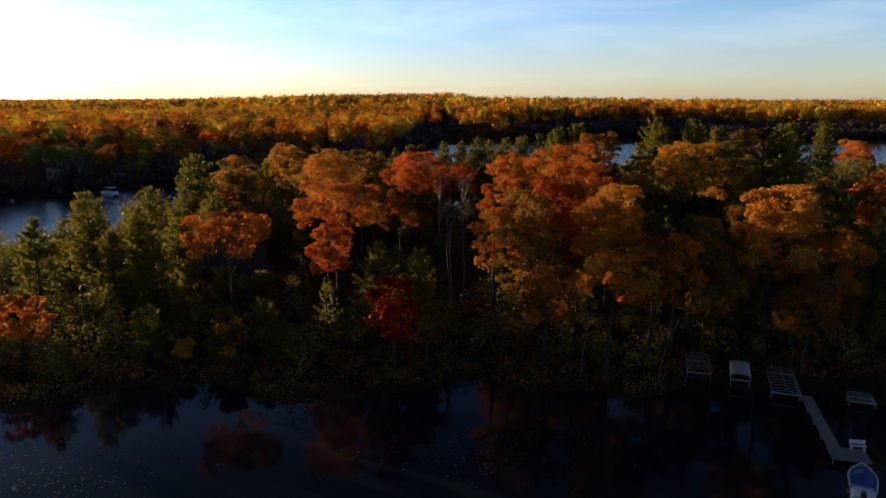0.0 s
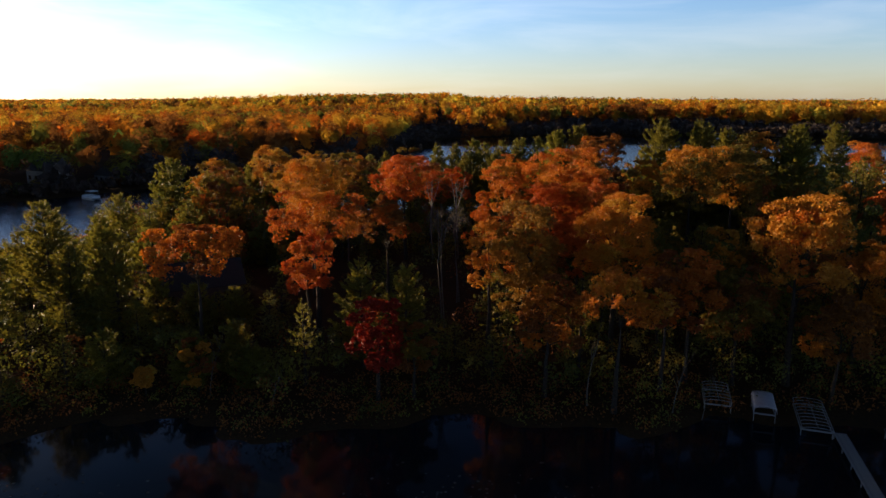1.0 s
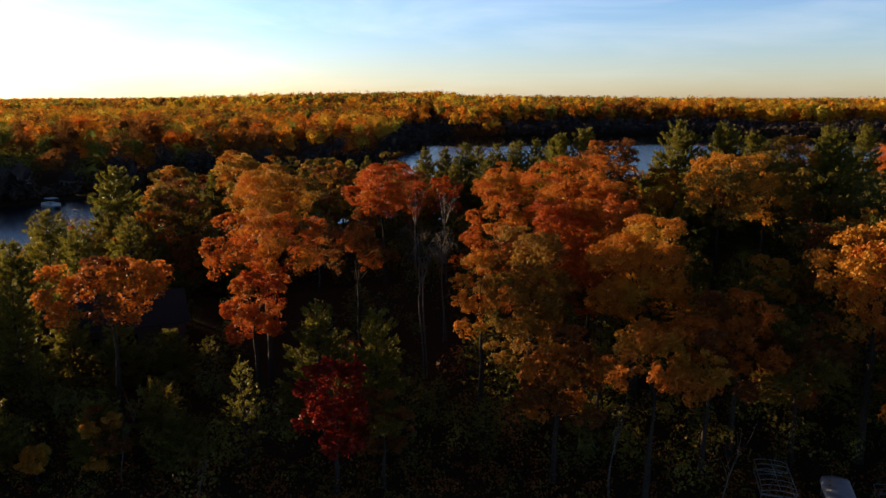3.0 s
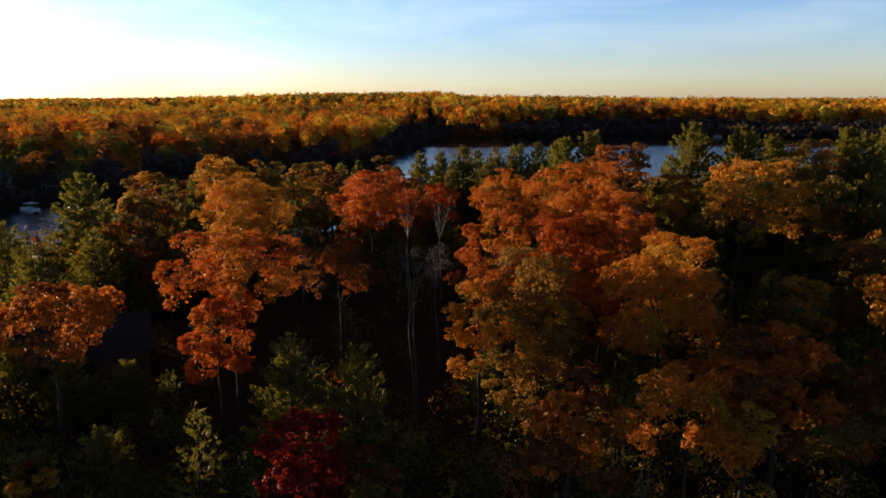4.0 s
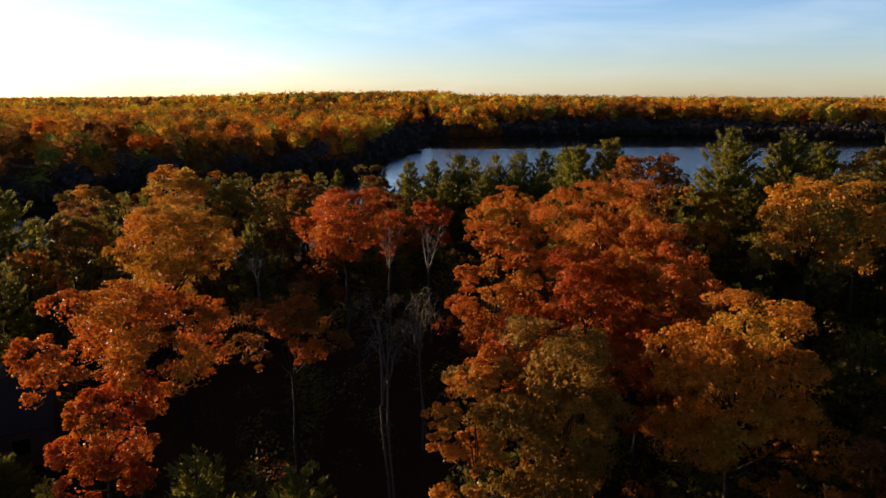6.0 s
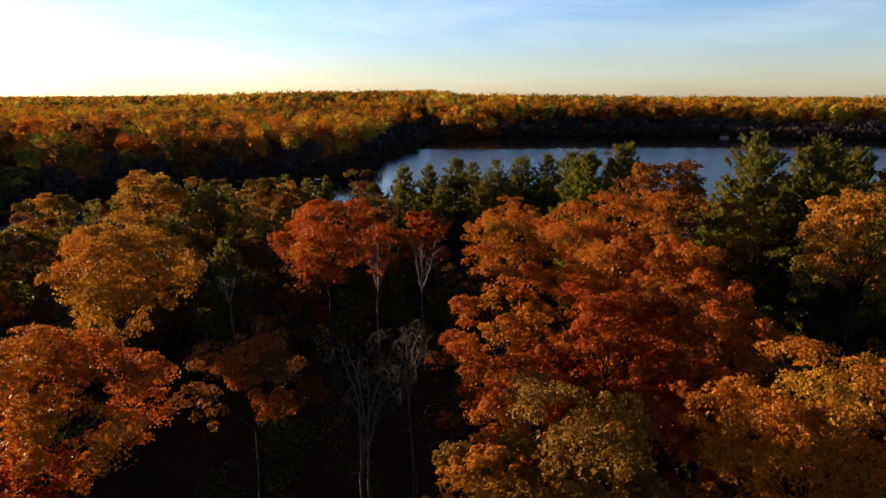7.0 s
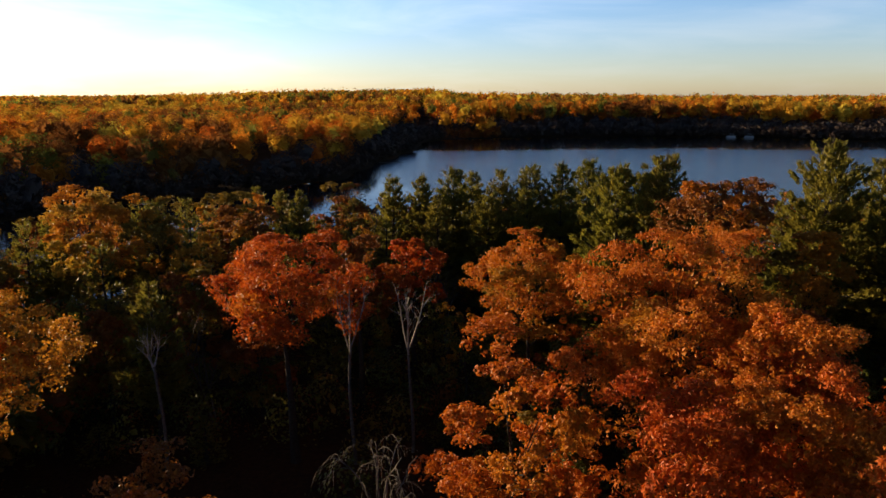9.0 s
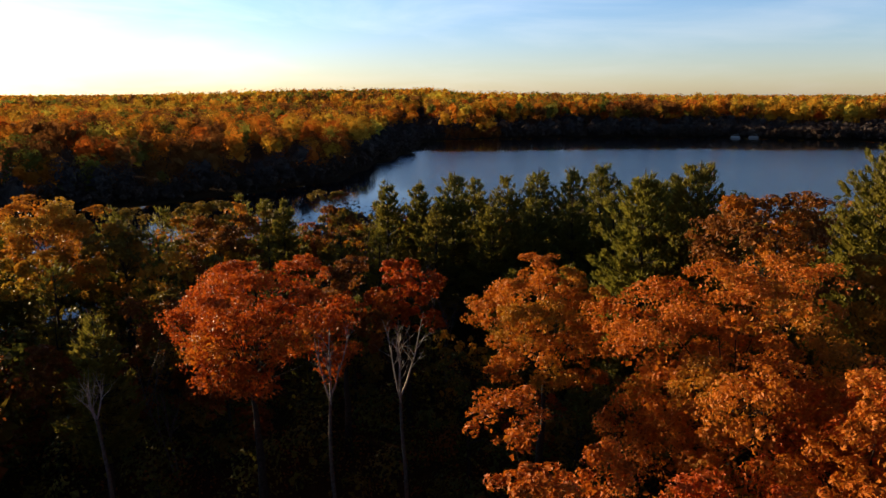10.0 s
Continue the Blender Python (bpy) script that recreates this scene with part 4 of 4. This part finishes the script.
house(11, 8, 3.2, 2.4, SIDING, "dark shingle-roofed brown house hidden among the trees", pose(-32, 98, ground_at(-32, 98) - 0.1, 0, 0, 24))
house(10, 8, 5.4, 2.4, TAN, "pale two-storey house standing above the far bank", pose(-128, 236, ground_at(-128, 236) - 0.2, 0, 0, -28))
house(9, 7, 3.4, 2.2, TAN, "pale low cabin among trees on the far bank", pose(-112, 246, ground_at(-112, 246) - 0.2, 0, 0, -35))


def pontoon(m, label, skin=None):
    root = new("pontoon_boat")
    for x in (-0.9, 0.9):
        v, f = tube(np.array([(x, -3.4, 0.15), (x, -3.2, 0.15), (x, 2.6, 0.15), (x, 3.2, 0.25), (x, 3.5, 0.42)]), np.array([0.1, 0.33, 0.33, 0.25, 0.05]), 10)
        part("float", mesh_of("float", v, f, [ALU], smooth=True), root)
    part("deck", box_mesh("deck", (2.5, 6.4, 0.12), GREY_WOOD, 0.02, (0, 0, 0.54)), root)
    for x in (-1.2, 1.2):
        part("side_panel", box_mesh("side_panel", (0.05, 5.6, 0.7), skin or WHITE, 0.01, (x, 0, 0.98)), root)
    for y in (-2.8, 2.8):
        part("end_panel", box_mesh("end_panel", (2.35, 0.05, 0.7), skin or WHITE, 0.01, (0, y, 0.98)), root)
    for x in (-1.15, 1.15):
        for y in (-2.0, 0.8):
            part("canopy_pole", pipe("canopy_pole", [(x, y, 1.3), (x, y, 2.55)], 0.03, ALU), root)
    part("canopy", box_mesh("canopy", (2.5, 3.2, 0.12), skin or WHITE, 0.05, (0, -0.6, 2.6)), root)
    root.matrix_world = m
    return tagged(root, label, "boat")


pontoon(pose(-103, 213, 0.0, 0, 0, 55), "white pontoon boat with a canopy moored at the far bank")
pontoon(pose(222, 568, 0.0, 0, 0, 80), "small grey pontoon boat at the distant shore", ALU)
pontoon(pose(235, 568, 0.0, 0, 0, 70), "small grey pontoon boat at the distant shore", ALU)

# driftwood over the water off the far point
rng = np.random.default_rng(21)
sticks = [tube(np.array([(0, 0, 0.6), (2.5, -0.6, 0.8), (5, -1.4, 0.5), (8.0, -1.2, 0.7), (10.5, -2.0, 0.3)]), np.array([0.3, 0.26, 0.2, 0.13, 0.04]), 6)]
for k in range(9):
    x = rng.uniform(1, 9)
    d = rng.normal(0, 1, 3) * [1.0, 1.2, 0.6] + [1.4, 0, 0.5]
    sticks.append(tube(np.array([(x, -0.15 * x, 0.6), (x + d[0], -0.15 * x + d[1], 0.6 + abs(d[2]) * 0.7), (x + 1.6 * d[0], -0.15 * x + 1.7 * d[1], 0.5 + abs(d[2]))]), np.array([0.11, 0.07, 0.02]), 4))
log = tagged(new("fallen_tree"), "fallen grey tree lying out over the water", "fallen tree")
part("trunk", mesh_of("trunk", *joined(sticks), [PALE], smooth=True), log)
log.matrix_world = pose(-16.5, 381, 0.0, 0, 0, 0)

# lily pads on the bay
rng = np.random.default_rng(33)
cx, cy = rng.normal(-34, 6.5, 420), rng.normal(50.5, 3.6, 420)
cx, cy = np.concatenate([cx, rng.normal(3, 5, 160)]), np.concatenate([cy, rng.normal(53, 3, 160)])
ok = cy < 60
cx, cy = cx[ok], cy[ok]
ang = np.linspace(0.25, 6.03, 9)
rad = rng.uniform(0.06, 0.15, len(cx))[:, None]
turn = rng.uniform(0, 6.28, len(cx))[:, None]
px = np.concatenate([cx[:, None], cx[:, None] + rad * np.cos(ang + turn)], 1)
py = np.concatenate([cy[:, None], cy[:, None] + rad * np.sin(ang + turn)], 1)
pz = 0.012 + 0.02 * rng.random((len(cx), 10))
pads_v = np.stack([px, py, pz], -1).reshape(-1, 3)
fan = np.array([(0, k, k + 1) for k in range(1, 9)])
pads_f = (np.arange(len(cx))[:, None, None] * 10 + fan).reshape(-1, 3)
PAD = plain("lily_pad", (0.04, 0.034, 0.014), 0.3, 0.0, 3.0, 0.5)
tagged(new("lily_pads", mesh_of("lily_pads", pads_v, pads_f, [PAD])), "scattered yellowing lily pads floating on the dark bay", "lily pads", kind="stuff")


# ---- undergrowth ----
rng = np.random.default_rng(8)
bx, by = np.concatenate([rng.uniform(-80, 90, 3800), rng.uniform(-60, 70, 1000)]), np.concatenate([rng.uniform(62, 205, 3800), rng.uniform(60, 74, 1000)])
keep = (height(bx, by) > 0.3) & (np.abs(bx) < 0.66 * by + 8) & ~((bx > 24) & (bx < 46) & (by < 68)) & ~((bx > -32) & (bx < 7) & (by > 82) & (by < 120) & (rng.random(len(bx)) < 0.9))
bx, by = bx[keep], by[keep]
br = rng.uniform(0.5, 1.5, len(bx))
bc = np.stack([bx, by, height(bx, by) + br * 0.35], 1)
uv, uf = foliage(rng, bc, br, 26, 0.26, 0.95)
tagged(new("undergrowth", mesh_of("undergrowth", uv, uf, [LEAF[c] for c in ("rust", "green", "needle", "rust", "olive")], np.repeat(np.digitize(rng.random(len(bx)), (0.6, 0.78, 0.92, 0.98)), 26))), "dense brown and olive undergrowth on the forest floor", "undergrowth", kind="stuff")


# ---- far woods ----
SPECIES = ("needle", "green", "olive", "rust", "redorange", "orange", "gold", "yellow", "bank_shade")


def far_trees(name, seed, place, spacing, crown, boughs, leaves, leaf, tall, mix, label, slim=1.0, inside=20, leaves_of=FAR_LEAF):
    """Many trees far off, joined: each crown is a heap of leafy boughs."""
    rng = np.random.default_rng(seed)
    xs, ys = place(rng, spacing)
    n = len(xs)
    g = height(xs, ys)
    hh = rng.uniform(tall[0], tall[1], n) * np.where((xs > 0) & (ys > 300) & (tall[1] > 10), 1.22, 1) * np.where((ys > 185) & (tall[1] > 10), 0.83 + 0.17 * step01((beyond(xs, ys) - 14) / 14), 1) 
    rr = crown * rng.uniform(0.75, 1.3, n)
    # kinds change slowly over the land
    drift = 0.5 + 0.16 * (np.sin(xs * 0.021 + 1) + np.sin(ys * 0.017 - xs * 0.008)) + rng.normal(0, 0.22, n)
    species = np.digitize(drift, mix)
    # belt along the far waterline, coloured dark to stand in for shade, wider on the long shore, with one leafy clump
    # on it
    inland = beyond(xs, ys)
    belt = (ys > 185) & (inland < np.where((xs > -25) & (ys > 400), 52 + 9 * np.sin(xs * 0.06), 9)) & (np.hypot(xs - 36, ys - 572) > 21)
    species = np.where(belt, 8, species)
    hh = np.where(belt & (tall[1] > 10), np.where((xs > -25) & (ys > 400), 6 + 3 * rng.random(n) + 0.07 * inland, 10 + 4 * rng.random(n)), hh * np.where((inland < 95) & (xs > -25) & (ys > 430), 1.12, 1.0))
    half = np.minimum(rr * rng.uniform(0.85, 1.2, n) * slim, hh * 0.52)
    size = np.stack([rr, rr, half], 1)[:, None]
    centre = np.stack([xs, ys, g + hh - half], 1)[:, None]
    d = unit(rng.normal(size=(n, boughs, 3)) + [0, 0, 0.35])
    heap = d * rng.uniform(0.45, 0.75, (n, boughs, 1))
    big = rng.uniform(0.36, 0.56, (n, boughs, 1, 1))
    e = unit(rng.normal(size=(n, boughs, leaves, 3)) + d[:, :, None] * 0.5 + [0, 0, 0.5])
    pos = centre[:, :, None] + (heap[:, :, None] + e * big * rng.uniform(0.8, 1.08, (n, boughs, leaves, 1))) * size[:, :, None]
    mid = heap[:, :, None] + e * big
    nor = unit(mid * 1.6 + e * 0.28 + rng.normal(0, 0.09, e.shape))
    k = boughs * leaves
    v, f = cards(pos.reshape(-1, 3), nor.reshape(-1, 3), leaf * rng.uniform(0.65, 1.35, n * k), rng, 0.85)
    inner = inner_leaves(rng, centre[:, 0], np.column_stack([rr, rr, half]), inside, 0.68 if inside > 10 else 0.2)
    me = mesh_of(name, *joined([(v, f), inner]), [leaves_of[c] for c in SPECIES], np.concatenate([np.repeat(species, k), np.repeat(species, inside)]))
    return tagged(new(name, me), label, "woods", kind="stuff")


def wedge(y0, y1, margin=25, e0=5, e1=9999):
    def place(rng, spacing):
        ys = np.arange(y0, y1, spacing)
        pts = [(x, y) for y in ys for x in np.arange(-0.66 * y - margin, 0.66 * y + margin, spacing)]
        a = np.array(pts) + rng.uniform(-0.42, 0.42, (len(pts), 2)) * spacing
        h = height(a[:, 0], a[:, 1])
        shore = beyond(a[:, 0], a[:, 1])
        a = a[(shore > e0) & (shore < e1) & (h > 0.3)]
        return a[:, 0], a[:, 1]
    return place


WARM, GOLDEN = (-0.12, -0.04, 0.16, 0.46, 0.5, 0.68, 0.92), (-0.04, 0.0, 0.2, 0.42, 0.45, 0.58, 0.9)
def under_trees(rng, spacing):
    """Places for small trees under the taller ones of the spit."""
    gx, gy = np.meshgrid(np.arange(-72, 62, spacing), np.arange(66, 132, spacing))
    a = np.stack([gx.ravel(), gy.ravel()], 1) + rng.uniform(-0.45, 0.45, (gx.size, 2)) * spacing
    a = a[(height(a[:, 0], a[:, 1]) > 0.45) & ~((a[:, 0] > 23) & (a[:, 0] < 46) & (a[:, 1] < 70.5))]
    a = a[(np.hypot(a[:, 0] + 34, a[:, 1] - 96) > 9) & (np.hypot(a[:, 0] + 5.2, a[:, 1] - 69) > 5) & ~((a[:, 0] > -30) & (a[:, 0] < 7) & (a[:, 1] > 84) & (a[:, 1] < 118) & (rng.random(len(a)) < 0.85))]
    return a[:, 0], a[:, 1]


def shade_belt(rng, spacing):
    """Places for close-set young trees added along the western edge of the dark hollow to block the low sun."""
    gx, gy = np.meshgrid(np.arange(-62, -22, spacing), np.arange(98, 142, spacing))
    a = np.stack([gx.ravel(), gy.ravel()], 1) + rng.uniform(-0.45, 0.45, (gx.size, 2)) * spacing
    a = a[(height(a[:, 0], a[:, 1]) > 0.45) & (a[:, 0] * 0.42 + a[:, 1] * 0.9 > 88) & (np.hypot(a[:, 0] + 34, a[:, 1] - 96) > 9)]
    return a[:, 0], a[:, 1]


def back_shore(rng, spacing):
    """Places for the thicket along the rear waterline of the spit."""
    xs = np.concatenate([np.arange(-95, 60, spacing) + k for k in (0.0, 0.9, 1.7)])
    ys = along(SHORE_BACK, xs) - np.repeat((4.0, 7.5, 11.0), len(xs) // 3) + rng.uniform(-1.2, 1.2, len(xs))
    ok = (height(xs, ys) > 0.35) & (ys > along(SHORE_NEAR, xs) + 3) & (xs > -54)
    return xs[ok], ys[ok]


def point_shore(rng, spacing):
    """Places for the low shrubs on the tip of the spit."""
    xs = np.repeat(np.arange(-95, -54, spacing), 2)
    ys = along(SHORE_BACK, xs) - np.tile((4.0, 7.5), len(xs) // 2) + rng.uniform(-1.2, 1.2, len(xs))
    ok = (height(xs, ys) > 0.35) & (ys > along(SHORE_NEAR, xs) + 3)
    return xs[ok], ys[ok]


far_trees("shore_thicket", 24, point_shore, 3.0, 2.0, 6, 18, 0.4, (2.5, 4.5), (0.3, 0.6, 0.75, 2, 3, 4, 5), "low olive and brown shrubs on the tip of the spit", 1.2, 12, LEAF)
far_trees("shore_thicket", 23, back_shore, 2.6, 2.9, 7, 24, 0.4, (8.0, 11.0), (0.3, 0.6, 0.75, 2, 3, 4, 5), "dense olive and brown shrubs along the rear shore of the spit", 1.8, 26, LEAF)
far_trees("young_trees", 29, shade_belt, 3.2, 2.1, 6, 24, 0.34, (7.0, 10.5), (0.3, 0.55, 0.8, 2, 3, 4, 5), "close-set young olive and brown trees added to shade the dark hollow", 2.0, 14, LEAF)
far_trees("understory", 19, under_trees, 3.6, 2.1, 6, 32, 0.25, (3.0, 6.0), (0.55, 0.95, 1.1, 2, 3, 4, 5), "small shaded trees and saplings under the taller trees", 1.3, 8, LEAF)
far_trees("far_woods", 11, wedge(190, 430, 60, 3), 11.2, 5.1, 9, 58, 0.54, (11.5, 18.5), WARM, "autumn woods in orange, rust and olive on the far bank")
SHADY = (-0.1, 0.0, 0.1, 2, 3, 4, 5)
far_trees("bank_shrubs", 14, wedge(190, 640, 25, 0.0, 12), 3.8, 2.9, 5, 14, 0.85, (3, 8), SHADY, "shrubs and small trees along the far waterline, coloured dark brown for shade", 1.4, 14, LEAF)
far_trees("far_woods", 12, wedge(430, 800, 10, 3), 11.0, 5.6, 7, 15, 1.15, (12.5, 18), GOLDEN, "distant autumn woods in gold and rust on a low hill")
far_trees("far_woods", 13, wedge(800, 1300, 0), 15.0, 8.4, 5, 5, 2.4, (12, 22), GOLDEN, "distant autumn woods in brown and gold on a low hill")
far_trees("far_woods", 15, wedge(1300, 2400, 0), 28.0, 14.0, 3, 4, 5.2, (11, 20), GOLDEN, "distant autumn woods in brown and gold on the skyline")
